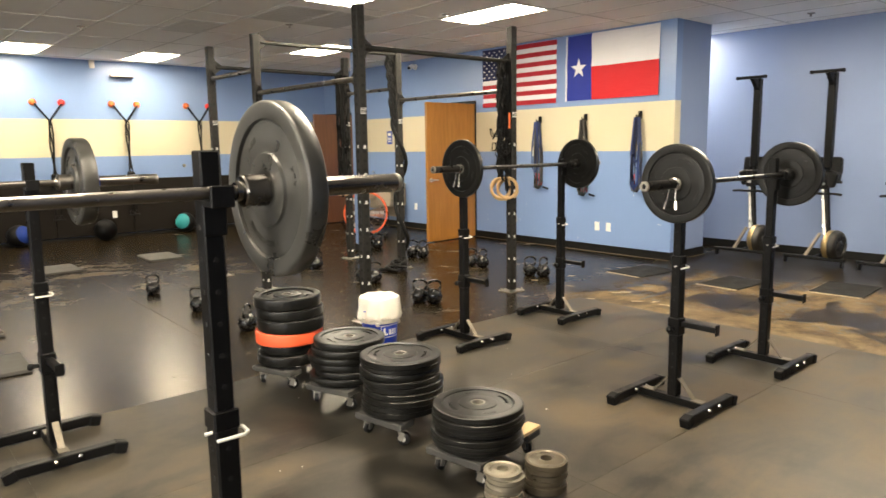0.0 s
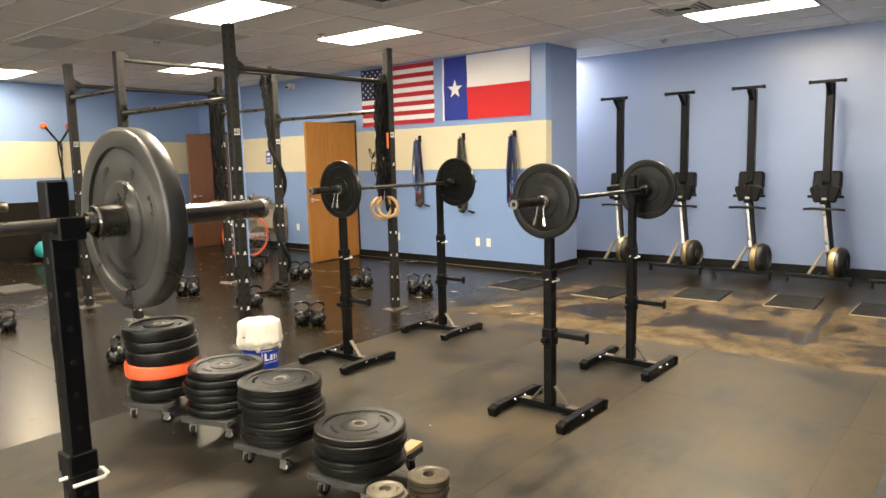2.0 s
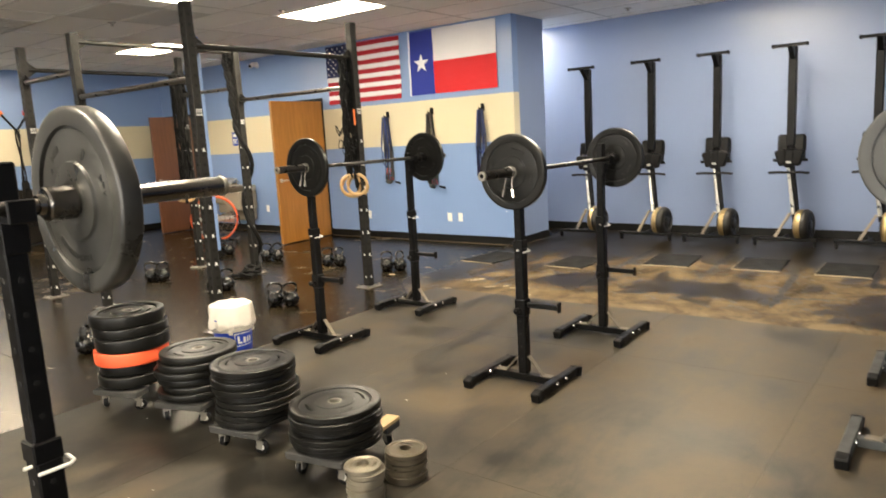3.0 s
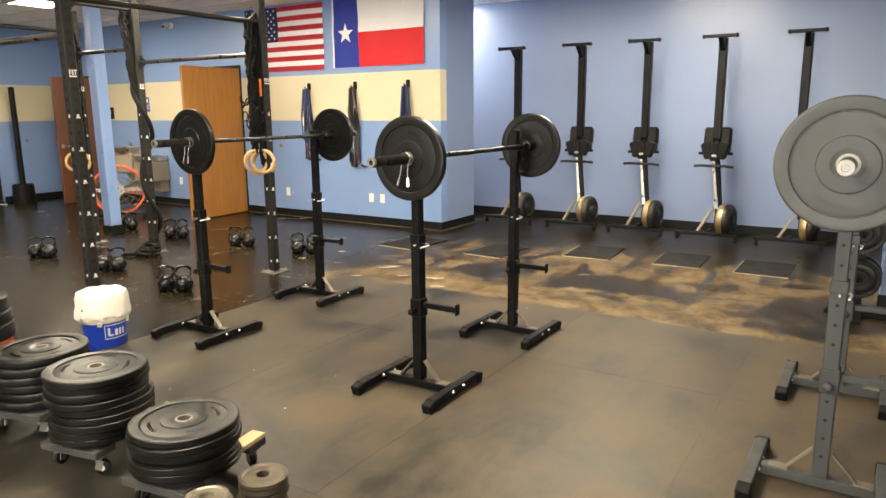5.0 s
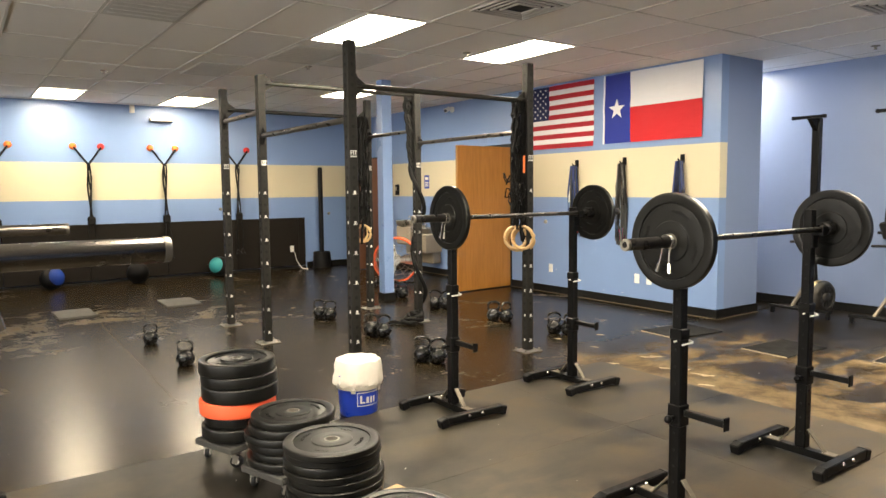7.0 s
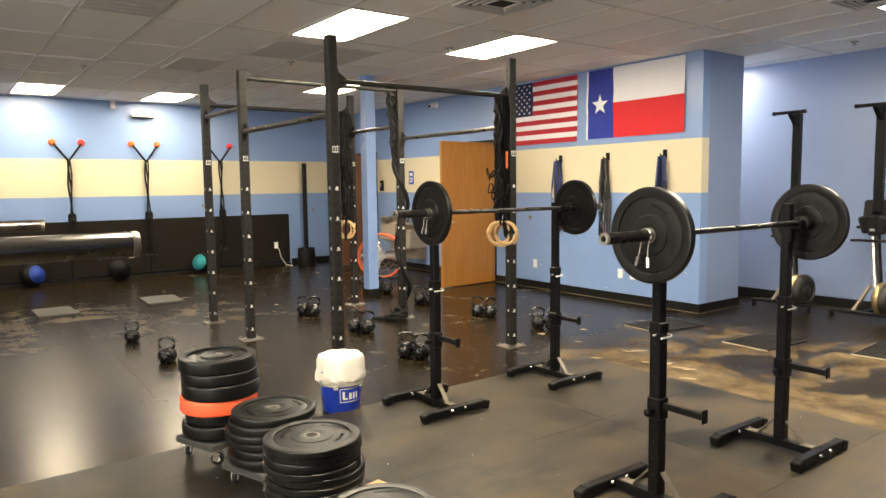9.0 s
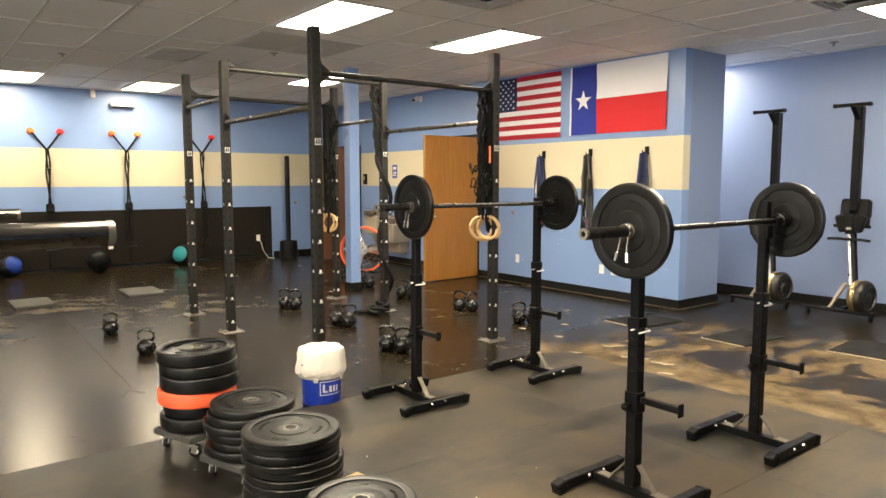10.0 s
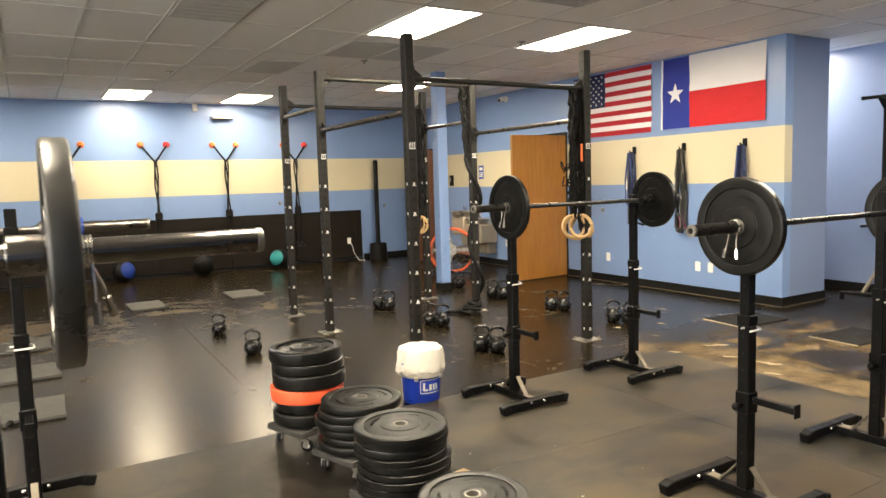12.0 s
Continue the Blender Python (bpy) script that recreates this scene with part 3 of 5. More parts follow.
def troffer(x, y, glow):
    t = thing("ceiling_light", pose(x, y, CEIL), "lit fluorescent troffer with a glowing white diffuser", "ceiling light", "ceiling troffers")
    bm = BM()
    for cx, cy, sx, sy in ((-0.292, 0, 0.026, 1.206), (0.292, 0, 0.026, 1.206), (0, -0.591, 0.558, 0.024), (0, 0.591, 0.558, 0.024)):
        box(bm, (cx, cy, -0.003), (sx, sy, 0.014))
    part("frame", bm, M_GRID, t)
    bm = BM()
    box(bm, (0, 0, 0.004), (0.556, 1.156, 0.008))
    part("diffuser", bm, glow, t, "glowing ribbed acrylic diffuser")
    return t


for lx, ly in LIGHTS:
    troffer(lx, ly, M_DIFFUSER_DIM if ly > 12 else M_DIFFUSER)


def vent(x, y, s, n, label, material, depth):
    t = thing("ceiling_vent", pose(x, y, CEIL), label, "vent", "ceiling vents")
    bm = BM()
    for k in range(n):
        a = s / 2 - k * s / (2 * n + 1) * 0.9
        for cx, cy, sx, sy in ((-a, 0, 0.02, 2 * a), (a, 0, 0.02, 2 * a), (0, -a, 2 * a, 0.02), (0, a, 2 * a, 0.02)):
            box(bm, (cx, cy, -0.006 - depth * k), (sx, sy, 0.012))
    part("louvre", bm, material, t)
    # near-black sheet, the duct's shade put into its colour
    bm = BM()
    box(bm, (0, 0, -0.001), (s * 0.9, s * 0.9, 0.004))
    part("backing", bm, M_HOLE, t)
    return t


vent(4.45, 4.68, 0.56, 4, "square louvred supply air diffuser in the ceiling", M_GRILLE, 0.002)
vent(6.9, 2.9, 0.5, 4, "square louvred supply air diffuser in the ceiling", M_GRILLE, 0.002)
for k, (x0, x1, y0, y1) in enumerate(((1.70, 2.27, 5.50, 6.68), (3.54, 4.10, 7.0, 7.88), (4.14, 4.72, 7.0, 7.88), (3.0, 3.48, 8.4, 9.3))):
    t = thing("return_grille", pose((x0 + x1) / 2, (y0 + y1) / 2, CEIL), "grey perforated return air panel in the ceiling", "vent", "ceiling vents")
    bm = BM()
    box(bm, (0, 0, -0.004), (x1 - x0, y1 - y0, 0.008), bevel=0.002)
    part("panel", bm, M_PANEL, t)
    bm = BM()
    for q in range(9):
        box(bm, (0, (q - 4) * (y1 - y0) / 9.6, -0.0095), (x1 - x0 - 0.05, 0.012, 0.003))
    part("slat", bm, M_GRILLE, t)
for x, y in ((8.62, 3.79), (5.22, 6.40), (4.13, 8.04), (2.2, 9.6)):
    t = thing("sprinkler", pose(x, y, CEIL), "small recessed fire sprinkler in the ceiling", "sprinkler", "ceiling sprinklers")
    bm = BM()
    lathe(bm, [(0, 0.0), (0.045, 0.0), (0.042, -0.008), (0.015, -0.012), (0.012, -0.035), (0.022, -0.037), (0, -0.04)], 16)
    part("head", bm, M_GALV, t)

# blue square pillar in the middle of the floor
bm = BM()
box(bm, (5.42, 8.50, CEIL / 2 + 0.05), (0.15, 0.15, CEIL - 0.1), bevel=0.006)
structure("pillar", bm, M_PILLAR, "blue painted square steel pillar", "pillar")
bm = BM()
box(bm, (5.42, 8.50, 0.05), (0.172, 0.172, 0.1))
structure("pillar_base", bm, M_BASE, "black vinyl base round a pillar", "baseboard")


def door_set(name, y0, y1, h, leaf_mat, label, leaf_len, angle):
    """A dark steel frame in the east wall with its leaf swung into the room on the hinge at y0."""
    d = tagged(new(name), label, "door", kind="structure")
    d.matrix_basis = pose(FLAG_X, y0, 0)
    bm = BM()
    w = y1 - y0
    for cy, cz, sy, sz in ((-0.025, h / 2, 0.05, h), (w + 0.025, h / 2, 0.05, h), (w / 2, h + 0.025, w + 0.1, 0.05)):
        box(bm, (T / 2 - 0.01, cy, cz), (T + 0.04, sy, sz), bevel=0.003)
    part("door_frame", bm, M_FRAME, d)
    bm = BM()
    box(bm, (-leaf_len / 2, 0, h / 2 + 0.004), (leaf_len, 0.045, h - 0.016), bevel=0.003)
    leaf = part("door_leaf", bm, leaf_mat, d)
    leaf.matrix_basis = pose(-0.012, -0.02, 0, 0, 0, angle)
    bm = BM()
    for s in (-1, 1):
        lathe(bm, [(0, 0), (0.032, 0), (0.032, 0.008), (0.012, 0.012), (0.011, 0.05), (0, 0.05)], 16, Matrix.Translation((-leaf_len + 0.07, s * 0.023, 0.96)) @ Matrix.Rotation(-s * math.pi / 2, 4, "X"))
        rod(bm, (-leaf_len + 0.07, s * 0.068, 0.96), (-leaf_len + 0.19, s * 0.068, 0.96), 0.010, 10)
    part("door_handle", bm, M_ALU, leaf, "brushed metal lever handle")
    bm = BM()
    for z in (0.25, 1.05, 1.85):
        rod(bm, (-0.004, -0.004, z - 0.055), (-0.004, -0.004, z + 0.055), 0.008, 8)
    part("hinge", bm, M_ALU, d)
    return d


door_set("door_1", *D1, M_DOOR, "open oak-veneer door in a dark steel frame", 1.06, 3.0)
door_set("door_2", *D2, M_DOOR_DARK, "open dark mahogany door near the corner", 0.9, 2.0)
# near-black sheet laid over the floor behind the doorways
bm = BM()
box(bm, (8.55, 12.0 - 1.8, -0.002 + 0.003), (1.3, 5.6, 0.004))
structure("back_floor", bm, M_BASE, "near-black sheet over the floor behind the doors", "floor")

# rubber flooring laid as 1.22 x 1.83 m mats
rubber = tagged(new("rubber_floor"), "worn brown-black rubber gym mats laid edge to edge", "floor", kind="structure")
MW, ML, MT = 1.83, 1.22, 0.012
pieces = {}
y, row_y = MAT_Y, 0
while y > SOUTH_Y:
    x = MAT_X
    yl = min((1.17, 1.17, 1.18, 1.22)[min(row_y, 3)], y - SOUTH_Y)
    row_y += 1
    while x > WEST_X:
        xl = min(1.12 if x == MAT_X else MW, x - WEST_X)
        key = (round(xl, 3), round(yl, 3))
        if key not in pieces:
            bm = BM()
            box(bm, (0, 0, MT / 2), (xl - 0.0008, yl - 0.0008, MT), bevel=0.0007)
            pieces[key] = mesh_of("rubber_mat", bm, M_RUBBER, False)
        ob = new("rubber_mat", pieces[key])
        ob.parent = rubber
        ob.location = (x - xl / 2, y - yl / 2, 0.001)
        x -= xl
    y -= yl
GZ = MT + 0.001      # top of the rubber


# ---- weight plates, bars and stands ----
def plate_profile(r, th, hub=True):
    """Half-section of a bumper plate, axis along z, centred."""
    h = th / 2
    # from the bore outwards: hub, step, dished web, groove under the rim, rim, tread
    face = [(0.026, 0.92), (0.045, 0.92), (0.048, 0.98), (0.052, 0.985), (r * 0.405, 0.98), (r * 0.415, 0.965), (r * 0.428, 0.70), (r * 0.436, 0.675), (r * 0.47, 0.70), (r * 0.755, 0.68), (r * 0.765, 0.665),
            (r * 0.775, 0.54), (r * 0.79, 0.54), (r * 0.797, 0.94), (r * 0.807, 0.97), (r * 0.94, 1.0), (r * 0.962, 1.0), (r * 0.978, 0.965), (r * 0.993, 0.86), (r, 0.74)]
    return [(a, -h * b) for a, b in face] + [(a, h * b) for a, b in reversed(face)] + [(0.026, -h * 0.92)]


def lettering(bm, r, z, marks, m=None):
    """Raised illegible moulded lettering: short strokes round the face at radius r."""
    m = m or Matrix()
    for a0, count in marks:
        for k in range(count):
            a = radians(a0) + k * 0.0165 / r
            for dr, dt, w, h in ((0, -0.0042, 0.015, 0.0026), (0, 0.0042, 0.015 if k % 3 else 0.008, 0.0026), (0.006 if k % 2 else 0.0, 0, 0.0026, 0.0084)):
                c = m @ Matrix.Rotation(a, 4, "Z") @ Matrix.Translation((r + dr, dt, z))
                bmesh.ops.create_cube(bm, size=1, matrix=c @ Matrix.Diagonal((w, h, 0.0036, 1)))


def add_plate(parent, m, r, th, material, label="", marks=((20, 6), (110, 4), (200, 6), (300, 4)), ring=True):
    bm = BM()
    lathe(bm, plate_profile(r, th), 72)
    lettering(bm, r * 0.62, th / 2 * 0.70, marks)
    lettering(bm, r * 0.62, -th / 2 * 0.70, marks)
    p = part("plate", bm, material, parent, label)
    p.matrix_basis = m
    if ring:
        bm = BM()
        lathe(bm, [(0.0255, -th / 2 * 0.94), (0.034, -th / 2 * 0.94), (0.034, th / 2 * 0.94), (0.0255, th / 2 * 0.94), (0.0255, -th / 2 * 0.94)], 24)
        part("hub_ring", bm, M_GALV, p, "bare steel centre ring")
    return p


ALONG_X = Matrix.Rotation(math.pi / 2, 4, "Y")


def spring_clip(parent, x, side):
    """Chrome spring collar on a sleeve, its two grips hanging."""
    bm = BM()
    for k in range(3):
        tube(bm, [(x + side * 0.006 * k, 0.029 * math.cos(a), 0.029 * math.sin(a)) for a in [2 * math.pi * i / 20 for i in range(20)]], 0.0028, 6, True)
    for s in (-1, 1):
        tube(bm, [(x + side * 0.010, s * 0.020, -0.022), (x + side * 0.020 + 0.008 * s, s * 0.026, -0.065), (x + side * 0.028 + 0.016 * s, s * 0.042, -0.125)], 0.0036, 6)
        tube(bm, [(x + side * 0.024 + 0.012 * s, s * 0.034, -0.092), (x + side * 0.030 + 0.017 * s, s * 0.044, -0.130)], 0.0082, 8)
    return part("spring_clip", bm, M_CHROME, parent, "chrome spring collar with hanging grips")


def barbell(m, half, plate_x, r, th, plate_mat, sleeve_mat, label, clips=True, marks=None, collar=None, shaft=M_BAR_DARK):
    """A barbell along local x, its shaft's axis at the origin."""
    b = thing("barbell", m, label, "barbell", "loaded barbells")
    s0 = plate_x - th / 2 - 0.012
    bm = BM()
    rod(bm, (-s0, 0, 0), (s0, 0, 0), 0.0142, 16)
    part("shaft", bm, shaft, b, "knurled steel shaft")
    for s in (-1, 1):
        bm = BM()
        prof = [(0, s0 - 0.064), (0.021, s0 - 0.064), (0.023, s0 - 0.052), (0.034, s0 - 0.050), (0.0375, s0 - 0.046), (0.0375, s0 + 0.010), (0.0245, s0 + 0.012), (0.0245, half - 0.004), (0.022, half), (0.013, half), (0.012, half - 0.006), (0, half - 0.006)]
        lathe(bm, prof, 28, Matrix.Rotation(s * math.pi / 2, 4, "Y"))
        sleeve = part("sleeve", bm, sleeve_mat, b, "worn round steel sleeve")
        bm = BM()
        lathe(bm, [(0.0125, half - 0.004), (0.0125, half + 0.0012), (0.0235, half + 0.0012), (0.0252, half - 0.003), (0.0252, half - 0.012), (0.0235, half - 0.013)], 28, Matrix.Rotation(s * math.pi / 2, 4, "Y"))
        part("end_ring", bm, M_GALV, sleeve, "bright worn end ring")
        add_plate(b, Matrix.Translation((s * plate_x, 0, 0)) @ ALONG_X @ Matrix.Rotation(0.7 + s, 4, "Z"), r, th, plate_mat, marks=marks or ((20, 6), (110, 4), (200, 6), (300, 4)))
        if clips:
            spring_clip(b, s * (plate_x + th / 2 + 0.012), s)
        if collar:
            bm = BM()
            lathe(bm, [(0.0255, 0), (0.046, 0), (0.046, 0.035), (0.0255, 0.035), (0.0255, 0)], 20, Matrix.Translation((s * (plate_x + th / 2 + 0.008), 0, 0)) @ Matrix.Rotation(s * math.pi / 2, 4, "Y"))
            part("collar", bm, collar, b, "blue plastic clamp collar")
    return b


def stand(x, y, top, bar_z, pin_z=0.80, peg_z=0.46, M_STEEL=M_STEEL):
    """Half of a squat stand: foot frame along x, a telescopic upright, a bar hook and a spotter peg towards -y."""
    s = thing("squat_stand", pose(x, y, GZ), "black steel squat stand with a spotter peg", "squat stand", "squat stands")
    z0 = -GZ
    for sy in (-0.215, 0.24):
        bm = BM()
        box(bm, (0, sy, 0.038), (0.44, 0.05, 0.05), bevel=0.004)
        part("foot", bm, M_STEEL, s)
        for sx in (-1, 1):
            bm = BM()
            box(bm, (sx * 0.235, sy, 0.030), (0.06, 0.056, 0.058), ry=sx * 0.28, bevel=0.006)
            part("foot_cap", bm, M_GREYPLAST, s, "angled black rubber end cap")
        for sx in (-0.05, 0.055):
            bm = BM()
            bmesh.ops.create_uvsphere(bm, u_segments=8, v_segments=6, radius=0.011, matrix=Matrix.Translation((sx, sy - 0.027, 0.045)))
            part("bolt", bm, M_CHROME, s, "bright bolt head")
    bm = BM()
    box(bm, (0, 0.012, 0.036), (0.05, 0.40, 0.042), bevel=0.004)
    part("crossbar", bm, M_STEEL, s)
    bm = BM()
    for sy in (-1, 1):
        box(bm, (0.0, sy * 0.085, 0.105), (0.03, 0.006, 0.16), rx=sy * 0.72)
        box(bm, (0.0, sy * 0.15, 0.060), (0.046, 0.07, 0.005))
    part("brace", bm, M_STRAP, s, "scuffed steel gusset straps")
    bm = BM()
    box(bm, (0, 0, 0.057 + (pin_z + 0.05 - 0.057) / 2), (0.058, 0.058, pin_z + 0.05 - 0.057), bevel=0.005)
    box(bm, (0, 0, pin_z + 0.03), (0.064, 0.064, 0.05), bevel=0.004)
    part("lower_upright", bm, M_STEEL, s)
    bm = BM()
    box(bm, (0, 0, (pin_z + top - GZ) / 2 + 0.02), (0.048, 0.048, top - GZ - pin_z - 0.04), bevel=0.004)
    part("upper_upright", bm, M_STEEL, s)
    # holes are near-black discs; their inner dark is put into the colour
    bm = BM()
    k = 0
    z = 0.15
    while z < top - 0.12:
        w = 0.0295 if z < pin_z + 0.05 else 0.0245
        if abs(z - peg_z) > 0.08 and abs(z - pin_z - 0.03) > 0.04:
            for q in (Matrix.Translation((0, -w, z)) @ Matrix.Rotation(math.pi / 2, 4, "X"), Matrix.Translation((-w, 0, z)) @ ALONG_X):
                bmesh.ops.create_cone(bm, cap_ends=True, segments=10, radius1=0.0065, radius2=0.0065, depth=0.002, matrix=q)
        z += 0.0762
    tagged(part("hole", bm, M_HOLE, s, "row of round adjustment holes"), kind="stuff")
    # bent white pin that locks the telescope
    bm = BM()
    tube(bm, [(-0.034, -0.005, pin_z), (-0.046, -0.005, pin_z), (0.036, -0.005, pin_z), (0.046, -0.012, pin_z - 0.002), (0.048, -0.034, pin_z - 0.008), (0.036, -0.043, pin_z - 0.010), (-0.03, -0.036, pin_z - 0.012)], 0.0045, 8)
    part("pin", bm, M_WHITEPLAST, s, "white bent locking pin")
    # sliding collar with the peg
    bm = BM()
    box(bm, (0, 0, peg_z), (0.070, 0.070, 0.10), bevel=0.005)
    rod(bm, (-0.03, 0, peg_z - 0.01), (-0.068, 0, peg_z - 0.01), 0.011, 10)
    bmesh.ops.create_uvsphere(bm, u_segments=10, v_segments=8, radius=0.019, matrix=Matrix.Translation((-0.072, 0, peg_z - 0.01)))
    part("slider", bm, M_STEEL, s, "black sliding collar with a round knob")
    bm = BM()
    box(bm, (0.004, -0.135, peg_z + 0.016), (0.032, 0.20, 0.030), bevel=0.004)
    box(bm, (0.004, -0.237, peg_z + 0.016), (0.040, 0.008, 0.060), bevel=0.003)
    part("peg", bm, M_STEEL, s, "black spotter peg with an end plate")
    # hook that holds the bar
    bm = BM()
    h = bar_z - GZ
    box(bm, (0, -0.030, h - 0.045), (0.056, 0.012, 0.11), bevel=0.003)
    box(bm, (0, -0.052, h - 0.0235), (0.056, 0.056, 0.016), bevel=0.003)
    box(bm, (0, -0.080, h - 0.008), (0.056, 0.010, 0.05), bevel=0.003)
    part("bar_hook", bm, M_STEEL, s)
    return s


def rack(x1, x2, y, bar_z, top, tip, plate_x, th, plate_mat, sleeve, label, **kw):
    """Two stands and the loaded bar across them. tip, plate_x: ends of the bar's east side."""
    coat = kw.pop("coat", M_STEEL)
    stand(x1, y, top, bar_z, M_STEEL=coat)
    stand(x2, y, top, bar_z, M_STEEL=coat)
    mid = kw.pop("mid", (x1 + x2) / 2)
    return barbell(pose(mid, y - kw.pop("dy", 0.052), bar_z), tip - mid, plate_x - mid, kw.pop("r", 0.207), th, plate_mat, sleeve, label, **kw)


rack(-0.665, 0.458, 1.835, 1.386, 1.480, 0.964, 0.600, 0.048, M_PLATE_WORN, M_SLEEVE, "barbell with thick worn grey bumper plates on squat stands", mid=-0.09, shaft=M_BAR, marks=((250, 9), (40, 3), (150, 3), (330, 3)))
rack(-0.65, 0.487, 3.98, 1.335, 1.43, 1.050, 0.690, 0.07, M_PLATE_WORN, M_BAR, "barbell with grey bumper plates and blue collars", clips=False, collar=M_BLUEBALL, shaft=M_BAR)
rack(3.25, 4.36, 2.262, 1.268, 1.372, 4.79, 4.485, 0.033, M_PLATE, M_BAR_DARK, "barbell with thin black bumper plates and chrome clips", mid=3.80)
rack(3.287, 4.41, 4.04, 1.314, 1.355, 4.845, 4.565, 0.033, M_PLATE, M_BAR_DARK, "barbell with thin black bumper plates on squat stands", mid=3.897)
# this rack's coat and plates are a lighter grey than the others
rack(3.235, 4.34, 0.338, 1.325, 1.310, 4.93, 4.78, 0.05, M_PLATE_GREY, M_BAR, "barbell with mid-grey bumper plates on squat stands", mid=3.79, dy=0.004, r=0.209, clips=False, coat=M_GREYCOAT)


# ---- plate stacks on wheeled dollies ----
def caster(parent, x, y, a):
    bm = BM()
    box(bm, (0, 0, 0.083), (0.05, 0.045, 0.004))
    rod(bm, (0, 0, 0.06), (0, 0, 0.085), 0.016, 10)
    for s in (-1, 1):
        box(bm, (0.008, s * 0.016, 0.048), (0.03, 0.003, 0.045), ry=0.25)
    c = part("caster", bm, M_GALV, parent, "zinc swivel caster fork")
    c.matrix_basis = pose(x, y, 0, 0, 0, a)
    bm = BM()
    lathe(bm, [(0.008, -0.012), (0.027, -0.012), (0.034, -0.008), (0.034, 0.008), (0.027, 0.012), (0.008, 0.012), (0.008, -0.012)], 20, Matrix.Translation((0.014, 0, 0.0345)) @ Matrix.Rotation(math.pi / 2, 4, "X"))
    wheel = part("wheel", bm, M_BLKVINYL, c, "black rubber caster wheel")
    bm = BM()
    for s in (-1, 1):
        lathe(bm, [(0, s * 0.0135), (0.012, s * 0.0135), (0.017, s * 0.011), (0.017, s * 0.006)], 14, Matrix.Translation((0.014, 0, 0.0345)) @ Matrix.Rotation(math.pi / 2, 4, "X"))
    part("hub", bm, M_WHITEPLAST, wheel, "pale plastic hub")
    return c


def dolly(x, y, a):
    d = thing("dolly", pose(x + 0.06, y + 0.02, GZ, 0, 0, a), "carpeted plywood dolly on four casters under a plate stack", "dolly", "plate dollies")
    for s in (-1, 1):
        bm = BM()
        box(bm, (s * 0.19, 0, 0.106), (0.11, 0.31, 0.034), bevel=0.005)
        part("end_board", bm, M_CARPET, d, "grey carpeted end board")
        bm = BM()
        box(bm, (0.075, s * 0.118, 0.132), (0.34, 0.07, 0.018), bevel=0.002)
        part("slat", bm, M_WOODEDGE, d, "bare plywood slat")
    for sx in (-1, 1):
        for sy in (-1, 1):
            caster(d, sx * 0.195, sy * 0.115, a * 3 + 70 * sx + 40 * sy)
    return d


def stack(x, y, ztop, list_th, a, seed, r=0.207, label="stack", special=None):
    dolly(x, y, a)
    rg = random.Random(seed)
    z = GZ + 0.141
    scale = (ztop - z) / sum(list_th)
    for k, th in enumerate(list_th):
        th *= scale
        ox, oy = (rg.uniform(-0.017, 0.017), rg.uniform(-0.017, 0.017)) if 0 < k < len(list_th) - 1 else ((0.024, -0.012) if seed == 2 and k else (0, 0))
        mt, lb, rr = M_PLATE, "black rubber bumper plate lying flat in a stack", r
        if special and k in special:
            mt, lb, rr = special[k]
        t = thing("bumper_plate", pose(x + ox, y + oy, z + th / 2, 0, 0, rg.uniform(0, 360)), lb, "weight plate", "stacked bumper plates")
        add_plate(t, Matrix(), rr, th * 0.985, mt)
        z += th


stack(1.87, 4.145, 0.578, [0.055, 0.052, 0.068, 0.068, 0.052, 0.062], 20, 1, special={2: (M_ORANGE, "orange rubber bumper plate lying flat in a stack", 0.207), 0: (M_PLATE, "black rubber bumper plate lying flat in a stack", 0.200), 1: (M_PLATE, "black rubber bumper plate lying flat in a stack", 0.190)})
stack(1.945, 3.616, 0.395, [0.042, 0.04, 0.046, 0.044, 0.046, 0.044], 19, 2, special={1: (M_PLATE, "black rubber bumper plate lying flat in a stack", 0.198), 4: (M_PLATE, "black rubber bumper plate lying flat in a stack", 0.201)})
stack(1.90, 3.025, 0.434, [0.03, 0.03, 0.034, 0.03, 0.034, 0.03, 0.04, 0.028, 0.03], 12, 3)
stack(1.902, 2.452, 0.330, [0.026, 0.028, 0.03, 0.024, 0.03, 0.026, 0.03], 10, 4)


def small_stack(x, y, r, ths, seed, iron, tone):
    rg = random.Random(seed)
    z = GZ
    for th in ths:
        t = thing("change_plate", pose(x + rg.uniform(-0.008, 0.008), y + rg.uniform(-0.008, 0.008), z + th / 2, 0, 0, rg.uniform(0, 360)), "small %s cast-iron change plate in a floor stack" % tone, "weight plate", "small iron plates")
        bm = BM()
        h = th / 2 * 0.97
        lathe(bm, [(0.026, -h), (0.040, -h), (0.046, -h * 0.6), (r * 0.80, -h * 0.6), (r * 0.86, -h), (r, -h * 0.8), (r, h * 0.8), (r * 0.86, h), (r * 0.80, h * 0.6), (0.046, h * 0.6), (0.040, h), (0.026, h), (0.026, -h)], 36)
        lettering(bm, r * 0.66, h * 0.6, ((10, 3), (190, 3)))
        part("disc", bm, iron, t)
        z += th


small_stack(1.75, 2.14, 0.078, [0.022, 0.024, 0.026, 0.021, 0.024, 0.022, 0.018], 5, M_IRON, "pale grey")
small_stack(1.98, 2.12, 0.092, [0.022, 0.02, 0.026, 0.024, 0.026, 0.02], 6, M_IRON_DARK, "dark worn")


